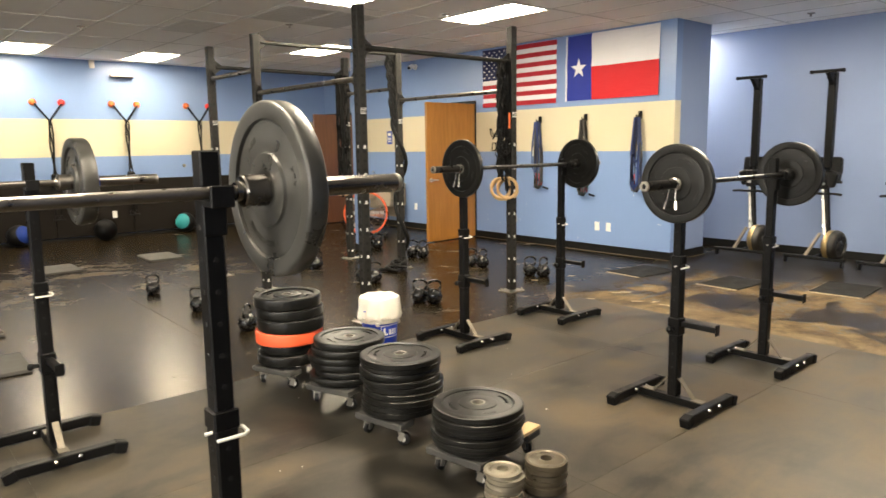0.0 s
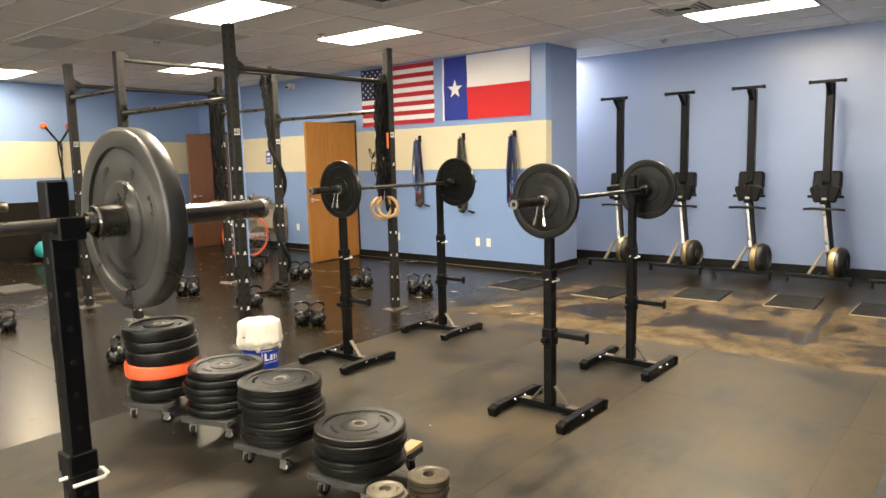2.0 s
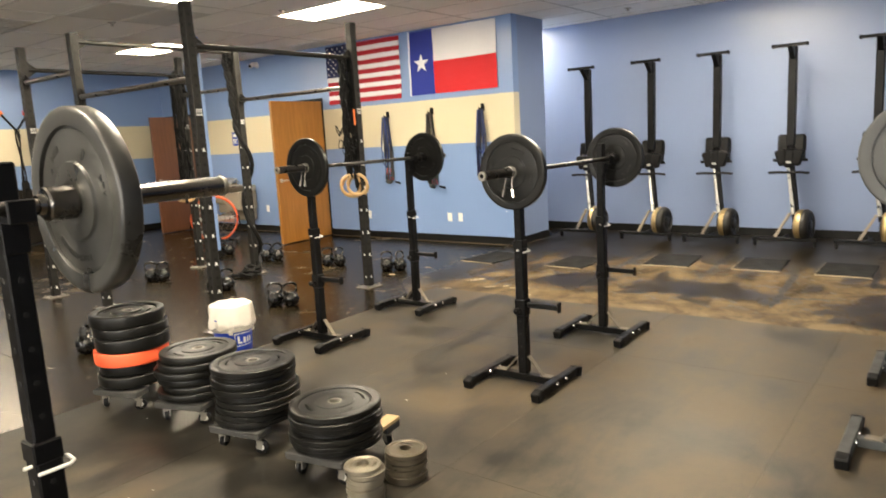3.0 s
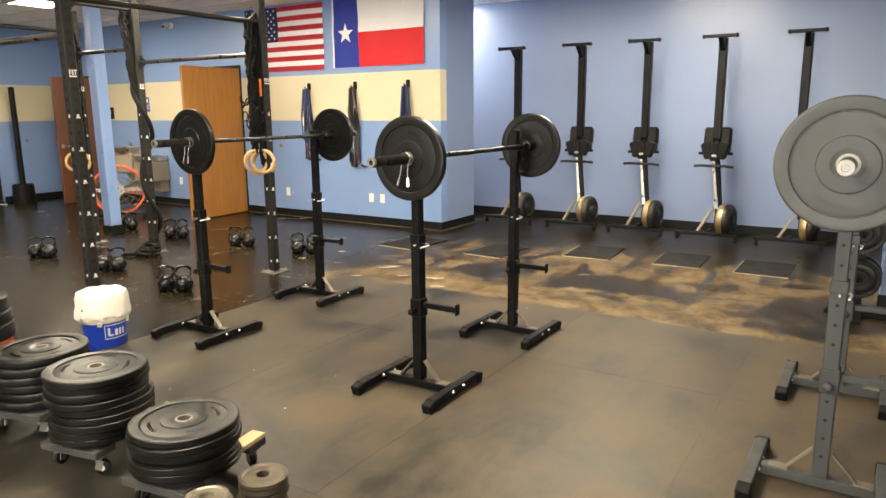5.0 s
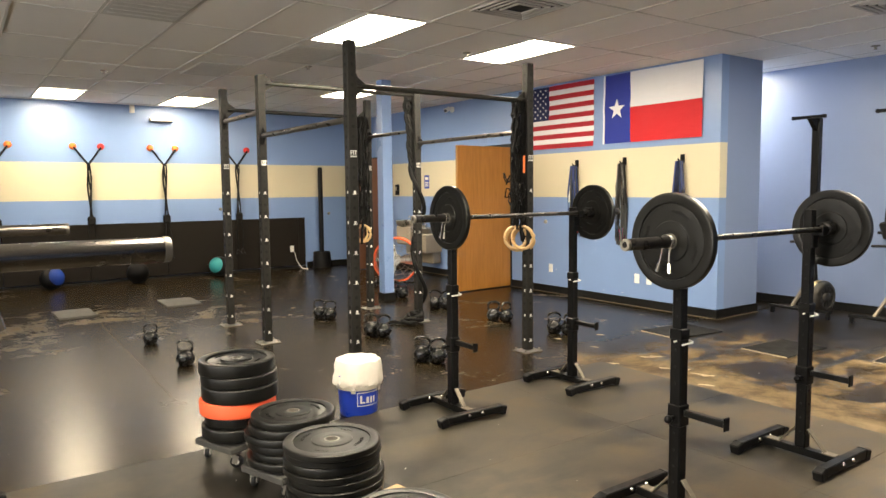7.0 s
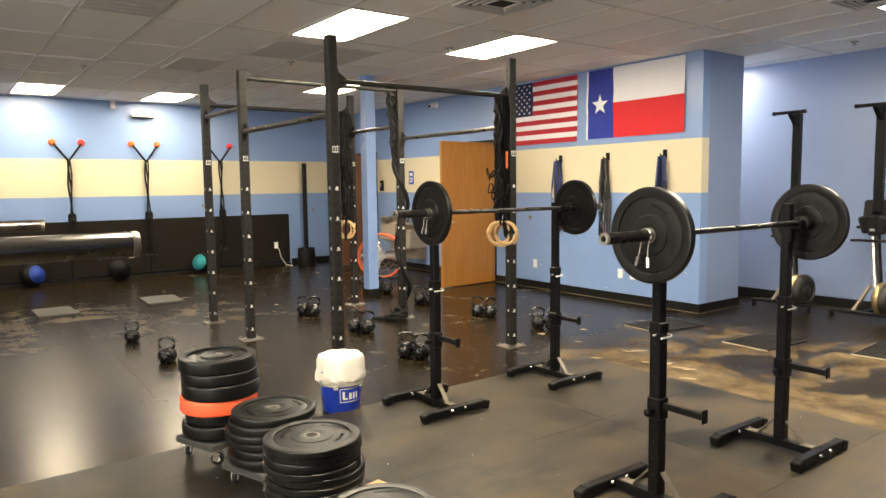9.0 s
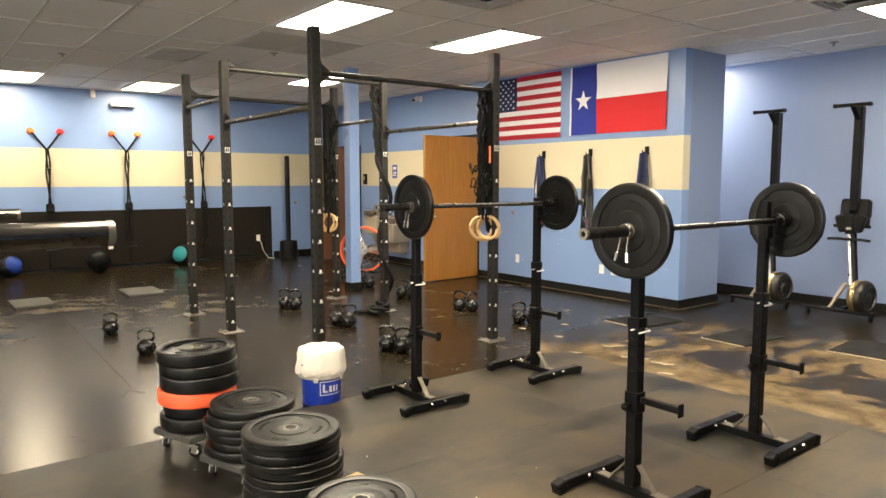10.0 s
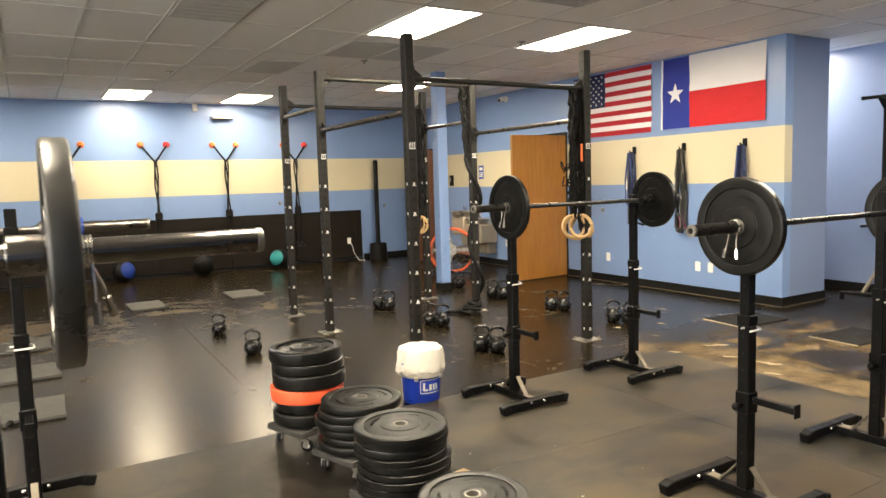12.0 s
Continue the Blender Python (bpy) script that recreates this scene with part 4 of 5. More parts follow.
# ---- the pull-up rig ----
def rig_upright(x, y, h=2.61):
    p = thing("rig_upright", pose(x, y, 0), "charcoal square steel rig upright bolted to the floor", "rig upright", "pull-up rig posts")
    bm = BM()
    box(bm, (0, 0, h / 2 + 0.008), (0.076, 0.076, h - 0.016), bevel=0.005)
    part("post", bm, M_RIG, p)
    bm = BM()
    box(bm, (0, 0, 0.005), (0.21, 0.18, 0.010), bevel=0.002)
    part("base_plate", bm, M_GALV, p, "scuffed steel floor plate")
    for sx in (-1, 1):
        for sy in (-1, 1):
            bm = BM()
            rod(bm, (sx * 0.082, sy * 0.066, 0.008), (sx * 0.082, sy * 0.066, 0.030), 0.009, 6)
            part("anchor_bolt", bm, M_GALV, p)
    # bolt holes: flat near-black discs whose colour carries the shade inside
    bm = BM()
    z = 0.145
    while z < h - 0.06:
        for q in (Matrix.Translation((0, -0.0385, z)) @ Matrix.Rotation(math.pi / 2, 4, "X"), Matrix.Translation((-0.0385, 0, z)) @ ALONG_X):
            bmesh.ops.create_cone(bm, cap_ends=True, segments=10, radius1=0.0135, radius2=0.0135, depth=0.002, matrix=q)
        z += 0.0762
    tagged(part("hole", bm, M_HOLE, p, "column of round bolt holes"), kind="stuff")
    bm = BM()
    for k in range(7):
        z = 0.107 + 0.2286 * k
        box(bm, (0.004, -0.0388, z + 0.004), (0.017, 0.0016, 0.020))
        box(bm, (0.004, -0.0388, z - 0.010), (0.034, 0.0016, 0.005))
        box(bm, (-0.0388, -0.004, z + 0.003), (0.0016, 0.015, 0.022))
    tagged(part("number_mark", bm, M_WHITE, p, "small white height numbers"), kind="stuff")
    # white printed mark: three strokes of lettering over a bar
    bm = BM()
    y = -0.0390
    for ux, uz, w, hh in ((-0.022, 0.0, 0.006, 0.034), (-0.014, 0.014, 0.012, 0.006), (-0.015, 0.001, 0.009, 0.006), (0.0, 0.0, 0.006, 0.034), (0.018, 0.014, 0.022, 0.006), (0.018, -0.003, 0.006, 0.028), (0.0, -0.027, 0.054, 0.009)):
        box(bm, (ux, y, 1.778 + uz), (w, 0.002, hh))
    part("label", bm, M_WHITE, p, "small white printed maker's mark")
    return p


RX0, RX1, RY0, RY1, RY2 = 3.105, 4.895, 5.075, 6.91, 8.022
for px in (RX0, RX1):
    for py in (RY0, RY1, RY2):
        rig_upright(px, py)


def pull_bar(a, b, r, material, label):
    """A bar with bolted end brackets, hung between two rig posts."""
    a, b = Vector(a), Vector(b)
    d = (b - a).normalized()
    t = thing("pull_up_bar", Matrix.Translation(a), label, "pull-up bar", "pull-up rig bars")
    bm = BM()
    rod(bm, d * 0.04, (b - a) - d * 0.04, r, 16)
    part("bar", bm, material, t)
    for at, s in ((d * 0.041, 1), ((b - a) - d * 0.041, -1)):
        bm = BM()
        along = abs(d.x) > 0.5
        box(bm, tuple(at), (0.008, 0.07, 0.17) if along else (0.07, 0.008, 0.17), bevel=0.001)
        g = at + s * d * 0.045
        v = [bm.verts.new(at + Vector((0, 0, dz)) + s * d * k + Vector((0, w, 0) if along else (w, 0, 0))) for w in (-0.004, 0.004) for dz, k in ((-0.08, 0.004), (0.08, 0.004), (0.025, 0.085), (-0.02, 0.085))]
        bm.faces.new(v[:4])
        bm.faces.new(v[4:][::-1])
        for i in range(4):
            bm.faces.new((v[i], v[(i + 1) % 4], v[4 + (i + 1) % 4], v[4 + i]))
        part("bracket", bm, M_RIG, t, "bolted gusset bracket")
    return t


pull_bar((RX0, RY0, 2.28), (RX1, RY0, 2.28), 0.021, M_RIG, "black pull-up bar across the front of the rig")
pull_bar((RX0, RY1, 2.535), (RX1, RY1, 2.535), 0.021, M_RIG, "black pull-up bar high across the rig")
pull_bar((RX0, RY2, 2.39), (RX1, RY2, 2.39), 0.021, M_RIG, "black pull-up bar across the rear of the rig")
pull_bar((RX0, RY0, 2.03), (RX0, RY1, 2.03), 0.024, M_BAR, "worn chalky steel pull-up bar on the rig side")
pull_bar((RX0, RY1, 2.26), (RX0, RY2, 2.26), 0.024, M_BAR, "worn chalky steel pull-up bar on the rig side")
pull_bar((RX1, RY0, 2.012), (RX1, RY1, 2.012), 0.021, M_BAR, "worn steel pull-up bar on the rig side")
pull_bar((RX1, RY1, 2.155), (RX1, RY2, 2.155), 0.021, M_BAR, "worn steel pull-up bar on the rig side")


def ring_pair(x, y, z, top, seed):
    """Two wooden rings that hang from doubled straps."""
    rg = random.Random(seed)
    for k, (dx, dy) in enumerate(((0, 0.028), (0.03, -0.028))):
        t = thing("gym_ring", pose(x + dx, y + dy, z), "wooden gymnastic ring on a black strap", "gym ring", "gymnastic rings")
        bm = BM()
        a0 = -0.95 + 0.45 * k
        tube(bm, [(0.1 * math.cos(q) * math.sin(a0), 0.1 * math.cos(q) * math.cos(a0), 0.1 * math.sin(q)) for q in [2 * math.pi * i / 28 for i in range(28)]], 0.0155, 10, True)
        part("ring", bm, M_RINGWOOD, t)
        bm = BM()
        for s in (-1, 1):
            box(bm, (s * 0.007, 0, (top - z + 0.1) / 2), (0.004, 0.036, top - z - 0.06))
        part("strap", bm, M_FABRIC, t, "black nylon webbing strap")
    return None


ring_pair(4.79, 5.09, 1.055, 2.26, 1)
ring_pair(4.84, 5.13, 1.035, 2.26, 5)
ring_pair(4.72, 7.93, 0.965, 2.37, 2)


def strap_bundle(x, y, z0, z1, w, n, seed, label, spread=0.0):
    """Loose black straps that hang in a bundle from a rig bar."""
    rg = random.Random(seed)
    t = thing("strap_bundle", pose(x, y, z0), label, "straps", "")
    for k in range(n):
        ox, oy = rg.uniform(-w, w), rg.uniform(-w, w)
        b = rg.uniform(0, 0.25 * (z1 - z0))
        bm = BM()
        pts = [(ox + 0.012 * math.sin(3 * q + k), oy + 0.012 * math.cos(2.3 * q + 2 * k), b + (z1 - z0 - b) * q / 10) for q in range(11)]
        tube(bm, pts, rg.uniform(0.010, 0.018), 6)
        part("strap", bm, M_FABRIC, t)
    return t


strap_bundle(4.80, 5.12, 1.02, 2.27, 0.055, 13, 3, "bundle of black straps hanging from the rig")
strap_bundle(4.77, 7.95, 0.75, 2.38, 0.075, 9, 4, "thick bundle of black straps hanging from the rig")
# tangle of cords and an orange tag on the front straps
t = thing("cord_tangle", pose(4.74, 5.05, 1.5), "tangled black cords with an orange tag on the rig", "cords")
rg = random.Random(9)
for k in range(9):
    bm = BM()
    c = [rg.uniform(-0.07, 0.03), rg.uniform(-0.06, 0.06), rg.uniform(-0.14, 0.10)]
    tube(bm, [(c[0] + 0.05 * math.cos(a + k) * rg.uniform(0.6, 1.2), c[1] + 0.05 * math.sin(a + k), c[2] + 0.045 * math.sin(2 * a)) for a in [2 * math.pi * i / 12 for i in range(12)]], 0.006, 5, True)
    part("cord", bm, M_FABRIC, t)
bm = BM()
box(bm, (0.02, -0.075, 0.21), (0.022, 0.008, 0.15), bevel=0.002)
part("tag", bm, M_ORTAG, t, "orange webbing tag")

# heavy climbing rope hung from the rig and wound round its post
t = thing("battle_rope", pose(RX1, RY1, 0), "thick black rope hung on a rig post down to the floor", "rope")
bm = BM()
pts = []
for k in range(120):
    q = k / 119
    a = 2.2 + 11.5 * q
    rr = 0.068 + 0.012 * math.sin(9 * q)
    pts.append((rr * math.cos(a) * 1.05, rr * math.sin(a) * 1.05, 1.80 - 1.70 * q + 0.02 * math.sin(14 * q)))
tube(bm, pts, 0.024, 8)
part("rope", bm, M_FABRIC, t)
for k in range(8):
    bm = BM()
    pts = []
    for i in range(25):
        q = i / 24
        w = 0.052 * (1 - 0.75 * q)
        pts.append((-0.085 + 0.03 * q + w * math.sin(13 * q + 2.1 * k), 0.045 - 0.03 * q + w * math.cos(11 * q + 1.7 * k), 2.555 - (0.62 + 0.035 * k) * q))
    tube(bm, pts, 0.017, 6)
    part("rope_strand", bm, M_FABRIC, t)
bm = BM()
tube(bm, [(-0.05 + (0.055 + 0.0018 * i) * math.cos(0.55 * i) - 0.002 * i, -0.06 + (0.05 + 0.0016 * i) * math.sin(0.55 * i), 0.13 - 0.0024 * i + 0.012 * math.sin(1.3 * i)) for i in range(44)] + [(-0.26, -0.02, 0.024), (-0.33, 0.04, 0.022), (-0.38, 0.03, 0.022)], 0.020, 8)
part("rope_coil", bm, M_FABRIC, t)


# ---- kettlebells ----
def kettlebell(x, y, a, s=1.0):
    t = thing("kettlebell", pose(x, y, 0.0, 0, 0, a) @ Matrix.Diagonal((s, s, s, 1)), "black cast-iron kettlebell on the dark floor", "kettlebell", "kettlebells")
    bm = BM()
    lathe(bm, [(0, 0.0), (0.060, 0.0), (0.082, 0.016), (0.098, 0.052), (0.101, 0.085), (0.094, 0.122), (0.072, 0.158), (0.045, 0.176), (0, 0.182)], 24)
    part("bell", bm, M_KB, t)
    bm = BM()
    pts = [(-0.062, 0, 0.150), (-0.082, 0, 0.195), (-0.084, 0, 0.235), (-0.066, 0, 0.266), (-0.03, 0, 0.278), (0.03, 0, 0.278), (0.066, 0, 0.266), (0.084, 0, 0.235), (0.082, 0, 0.195), (0.062, 0, 0.150)]
    tube(bm, pts, 0.0165, 10)
    part("handle", bm, M_KB, t)
    return t


PAIRS = ((4.11, 7.71, 0.78), (4.12, 6.50, 0.8), (3.935, 5.27, 0.78), (5.63, 6.35, 0.78), (5.675, 5.42, 0.78), (5.59, 7.46, 0.8), (5.65, 8.58, 0.8))
for kx, ky, ka, ks in [(2.15, 7.56, -20, 0.72), (2.20, 6.49, -35, 0.78), (2.23, 5.53, 40, 0.76)] + [(x + d * 0.034, y - d * 0.070, -62 + 14 * d + 9 * x, k) for x, y, k in PAIRS for d in (-1, 1)]:
    kettlebell(kx, ky, ka, ks)

# ---- white-lined blue bucket ----
t = thing("bucket", pose(2.795, 4.455, 0.0), "blue plastic bucket with a white trash liner over its rim", "bucket")
bm = BM()
lathe(bm, [(0, 0.0), (0.122, 0.0), (0.126, 0.008), (0.140, 0.265), (0.146, 0.268), (0.146, 0.285), (0.135, 0.285), (0.122, 0.03), (0, 0.03)], 40)
part("pail", bm, M_BUCKET, t)
bm = BM()
rg = random.Random(12)
seg, rings = 44, []
for r0, h0 in ((0.150, 0.205), (0.162, 0.225), (0.158, 0.26), (0.157, 0.30), (0.156, 0.345), (0.148, 0.368), (0.12, 0.378), (0.06, 0.374)):
    rings.append([bm.verts.new(((r0 + (0.010 * math.sin(5 * i + 9 * h0) + rg.uniform(-0.004, 0.004)) * (1.6 if h0 < 0.27 else 0.7)) * math.cos(2 * math.pi * i / seg),
                                (r0 + 0.006 * math.sin(7 * i)) * math.sin(2 * math.pi * i / seg), h0 + (rg.uniform(-0.016, 0.016) if h0 < 0.23 else rg.uniform(-0.003, 0.003)))) for i in range(seg)])
for a, b in zip(rings, rings[1:]):
    for i in range(seg):
        bm.faces.new((a[i], a[(i + 1) % seg], b[(i + 1) % seg], b[i]))
bm.faces.new(rings[-1])
part("liner", bm, M_CLOTH, t, "crumpled white plastic liner")
bm = BM()
lathe(bm, [(0.142, 0.186), (0.150, 0.184), (0.153, 0.200), (0.150, 0.218), (0.142, 0.218), (0.142, 0.186)], 40)
for a in (0.4, 2.1, 4.0, 5.3):
    box(bm, (0.152 * math.cos(a), 0.152 * math.sin(a), 0.182), (0.012, 0.03, 0.03), rz=a, bevel=0.003)
part("hem_band", bm, M_GREYHEM, t, "grey translucent hem band of the liner")
for name, ang0, ang1, z0, z1, off, mt in (("logo_panel", -80, -12, 0.075, 0.17, 0.0015, M_WHITEPLAST), ("logo_field", -78, -14, 0.081, 0.164, 0.003, M_BUCKET), ("logo_mark", -72, -66, 0.095, 0.15, 0.0045, M_WHITEPLAST), ("logo_mark", -68, -58, 0.095, 0.107, 0.006, M_WHITEPLAST), ("logo_mark", -54, -46, 0.095, 0.138, 0.0045, M_WHITEPLAST), ("logo_mark", -42, -36, 0.095, 0.138, 0.0045, M_WHITEPLAST), ("logo_mark", -32, -26, 0.095, 0.138, 0.0045, M_WHITEPLAST)):
    bm = BM()
    n = 8
    vs = []
    for z in (z0, z1):
        rr = 0.1268 + (z - 0.008) / 0.257 * 0.0135 + off
        vs.append([bm.verts.new((rr * math.cos(radians(ang0 + (ang1 - ang0) * i / n)) , rr * math.sin(radians(ang0 + (ang1 - ang0) * i / n)), z)) for i in range(n + 1)])
    for i in range(n):
        bm.faces.new((vs[0][i], vs[0][i + 1], vs[1][i + 1], vs[1][i]))
    ob = part(name, bm, mt, t)
    ob.matrix_basis = pose(0, 0, 0, 0, 0, -42)


# ---- suspension trainers and mats on the north wall ----
def trx(x, seed):
    rg = random.Random(seed)
    yw = TRX_Y
    t = thing("suspension_trainer", pose(x, yw, 0), "black suspension trainer straps with orange wall anchors", "suspension trainer", "suspension trainers")
    for s, c in ((-1, M_ORTAG), (1, M_ORTAG if seed % 2 else M_REDTAG)):
        bm = BM()
        lathe(bm, [(0, 0), (0.055, 0), (0.052, 0.03), (0.03, 0.06), (0, 0.062)], 14, Matrix.Translation((s * 0.205, 0, 2.25)) @ Matrix.Rotation(math.pi / 2, 4, "X"))
        part("anchor", bm, c, t, "orange padded wall anchor")
        bm = BM()
        tube(bm, [(s * 0.2, -0.055, 2.235), (s * 0.1, -0.07, 2.09), (0, -0.075, 1.955)], 0.017, 6)
        part("yoke_strap", bm, M_FABRIC, t)
    bm = BM()
    for k in range(3):
        tube(bm, [(0.014 * (k - 1) + 0.014 * math.sin(7 * q + 2 * k + seed), -0.075 - 0.01 * k, 1.96 - 0.92 * q) for q in [i / 14 for i in range(15)]], 0.014, 6)
    part("main_strap", bm, M_FABRIC, t)
    bm = BM()
    box(bm, (0, -0.10, 1.04), (0.12, 0.06, 0.14), bevel=0.02)
    part("buckle", bm, M_FABRIC, t)
    for s in (-1, 1):
        bm = BM()
        tube(bm, [(s * 0.03, -0.12, 1.0), (s * 0.055, -0.125, 0.75), (s * 0.04, -0.125, 0.45)], 0.011, 6)
        part("leg_strap", bm, M_FABRIC, t)
        bm = BM()
        tube(bm, [(s * 0.04, -0.125, 0.46), (s * 0.04 - 0.05, -0.125, 0.36), (s * 0.04 + 0.05, -0.125, 0.36), (s * 0.04, -0.125, 0.46)], 0.009, 6)
        box(bm, (s * 0.04, -0.125, 0.36), (0.11, 0.026, 0.026), bevel=0.008)
        part("handle", bm, M_BLKVINYL, t)
    return t


for k, x in enumerate((1.165, 2.463, 3.637, 4.905, -0.1)):
    trx(x, k + 1)
x = -4.9
k = 0
while x < 6.2:
    w = min(1.22, 6.215 - x)
    t = thing("wall_mat", pose(x + w / 2, TRX_Y, 0), "black vinyl padded mat fixed along the wall foot", "wall mat", "wall mats")
    bm = BM()
    box(bm, (0, -0.026, 0.515), (w - 0.004, 0.05, 0.93), bevel=0.008)
    part("pad", bm, M_WALLMAT, t)
    bm = BM()
    box(bm, (0, -0.028, 0.022), (w - 0.004, 0.055, 0.04))
    part("kick_strip", bm, M_BASE, t)
    x += w
    k += 1


def med_ball(x, y, r, c, yaw, label):
    t = thing("medicine_ball", pose(x, y, r), label, "medicine ball", "medicine balls")
    bm = BM()
    bmesh.ops.create_uvsphere(bm, u_segments=24, v_segments=16, radius=r)
    part("ball", bm, M_BLKVINYL, t)
    bm = BM()
    for q in range(2):
        lathe(bm, [(r * 1.004 * math.sin(a), r * 1.004 * math.cos(a)) for a in [0.02 + 0.11 * i for i in range(9)]], 24, Matrix.Rotation(yaw, 4, "Z") @ Matrix.Rotation(1.3, 4, "X"))
    part("panel", bm, c, t, "coloured vinyl panel")
    bm = BM()
    tube(bm, [(r * 1.002 * math.cos(a), 0, r * 1.002 * math.sin(a)) for a in [2 * math.pi * i / 32 for i in range(32)]], 0.003, 5, True)
    part("seam", bm, M_GREYPLAST, t)


med_ball(1.83, 12.66, 0.175, M_BLUEBALL, 0.6, "black and blue medicine ball on the floor by the wall")
med_ball(3.06, 12.55, 0.175, M_BLKVINYL, 0.0, "black medicine ball on the floor by the wall")
med_ball(4.45, 12.70, 0.175, M_TEAL, -0.9, "teal and black medicine ball on the floor by the wall")

# grey foam tiles on the floor
for x, y, w, d, a in ((1.775, 9.87, 0.42, 0.62, 1), (3.05, 9.98, 0.44, 0.64, -2), (0.46, 6.95, 0.46, 0.5, 2), (0.45, 5.79, 0.46, 0.52, -1), (0.43, 8.15, 0.46, 0.5, 0)):
    t = thing("foam_tile", pose(x, y, 0, 0, 0, a), "grey foam floor tile lying on the dark floor", "floor mat", "grey foam tiles")
    bm = BM()
    box(bm, (0, 0, 0.014), (w, d, 0.026), bevel=0.004)
    part("tile", bm, M_GREYFOAM, t)

# tall black post in a heavy round base, in the corner
t = thing("floor_post", pose(6.46, 12.72, 0), "tall black steel post standing in a bin-shaped base", "post")
bm = BM()
lathe(bm, [(0, 0), (0.17, 0), (0.175, 0.02), (0.165, 0.31), (0.155, 0.315), (0.15, 0.28), (0, 0.28)], 28)
part("base", bm, M_BLKVINYL, t)
bm = BM()
lathe(bm, [(0, 0.28), (0.045, 0.28), (0.045, 1.935), (0.03, 1.945), (0, 1.945)], 20)
part("pole", bm, M_STEEL, t)

# emergency light, box and outlets on the north wall
t = thing("emergency_light", pose(3.62, TRX_Y, 2.73), "white wall-mounted emergency light under the ceiling", "emergency light")
bm = BM()
box(bm, (0, -0.06, 0), (0.38, 0.12, 0.07), bevel=0.02)
part("housing", bm, M_WHITEPLAST, t)
bm = BM()
box(bm, (0, -0.085, -0.038), (0.34, 0.08, 0.016), bevel=0.004)
part("lens", bm, M_GREYPLAST, t)
t = thing("motion_sensor", pose(3.17, TRX_Y, 2.89), "small white sensor box high on the wall", "sensor")
bm = BM()
box(bm, (0, -0.03, 0), (0.075, 0.06, 0.13), bevel=0.01)
part("case", bm, M_WHITEPLAST, t)


def outlet(x, y, z, face, label="white wall outlet plate"):
    """face: 'x' for the east wall, 'y' for the north wall."""
    t = thing("wall_outlet", pose(x, y, z, 0, 0, 0 if face == "y" else -90), label, "outlet", "wall outlets")
    bm = BM()
    box(bm, (0, -0.004, 0), (0.075, 0.008, 0.118), bevel=0.002)
    part("plate", bm, M_WHITEPLAST, t)
    for dz in (-0.025, 0.025):
        bm = BM()
        box(bm, (0, -0.0085, dz), (0.034, 0.002, 0.030), bevel=0.0006)
        part("socket", bm, M_WHITE, t)
    return t


for oy in (6.03, 5.845, 7.568):
    outlet(FLAG_X, oy, 0.355, "x")
outlet(FLAG_X, 10.0, 0.40, "x")
outlet(FLAG_X, 7.187, 1.362, "x", "white wall switch plate below the cream band")
for ox in (5.93, 3.33):
    outlet(ox, TRX_Y - 0.052, 0.385, "y")
t = thing("power_cord", pose(5.93, TRX_Y - 0.07, 0), "white power cord trailing from an outlet to the floor", "cord")
bm = BM()
tube(bm, [(0, 0, 0.36), (0.04, -0.03, 0.30), (0.06, -0.06, 0.15), (0.12, -0.16, 0.012), (0.2, -0.25, 0.008), (0.16, -0.32, 0.008)], 0.006, 6)
part("cord", bm, M_WHITEPLAST, t)
for vx, vy, vz, face in ((FLAG_X, 7.672, 1.02, "x"), (6.75, TRX_Y, 1.045, "y"), (4.6, TRX_Y, 1.18, "y")):
    t = thing("door_bumper", pose(vx, vy, vz, 0, 0, 0 if face == "y" else -90), "small round metal wall stop", "wall stop", "wall stops")
    bm = BM()
    lathe(bm, [(0, 0), (0.03, 0), (0.03, 0.012), (0.02, 0.03), (0, 0.032)], 16, Matrix.Rotation(math.pi / 2, 4, "X"))
    part("stop", bm, M_GALV, t)
t = thing("security_camera", pose(FLAG_X, 9.94, 2.84), "small white security camera on the wall", "security camera")
bm = BM()
lathe(bm, [(0, 0), (0.05, 0), (0.05, 0.02), (0.02, 0.03), (0.018, 0.07), (0, 0.07)], 16, Matrix.Rotation(-math.pi / 2, 4, "Y"))
rod(bm, (-0.07, 0.0, 0.01), (-0.17, -0.03, -0.03), 0.036, 16)
part("body", bm, M_WHITEPLAST, t)
bm = BM()
rod(bm, (-0.168, -0.030, -0.029), (-0.176, -0.033, -0.033), 0.026, 16)
part("lens", bm, M_HOLE, t)
t = thing("wall_sign", pose(FLAG_X, 10.74, 1.635), "blue and white notice on the wall above the fountain", "sign")
bm = BM()
box(bm, (-0.003, 0, 0), (0.006, 0.15, 0.24))
part("board", bm, M_SIGNBLUE, t)
bm = BM()
for dz, h, w in ((0.06, 0.05, 0.09), (-0.01, 0.016, 0.11), (-0.04, 0.016, 0.09), (-0.07, 0.016, 0.11)):
    box(bm, (-0.0068, 0, dz), (0.002, w, h))
part("print", bm, M_WHITE, t, "white unreadable print")
t = thing("alarm_box", pose(FLAG_X, 11.72, 1.50), "small black alarm box on the wall", "alarm")
bm = BM()
box(bm, (-0.025, 0, 0), (0.05, 0.085, 0.20), bevel=0.008)
part("case", bm, M_GREYPLAST, t)
bm = BM()
box(bm, (-0.052, 0, 0.02), (0.004, 0.045, 0.07))
part("plate", bm, M_TAUPE, t)

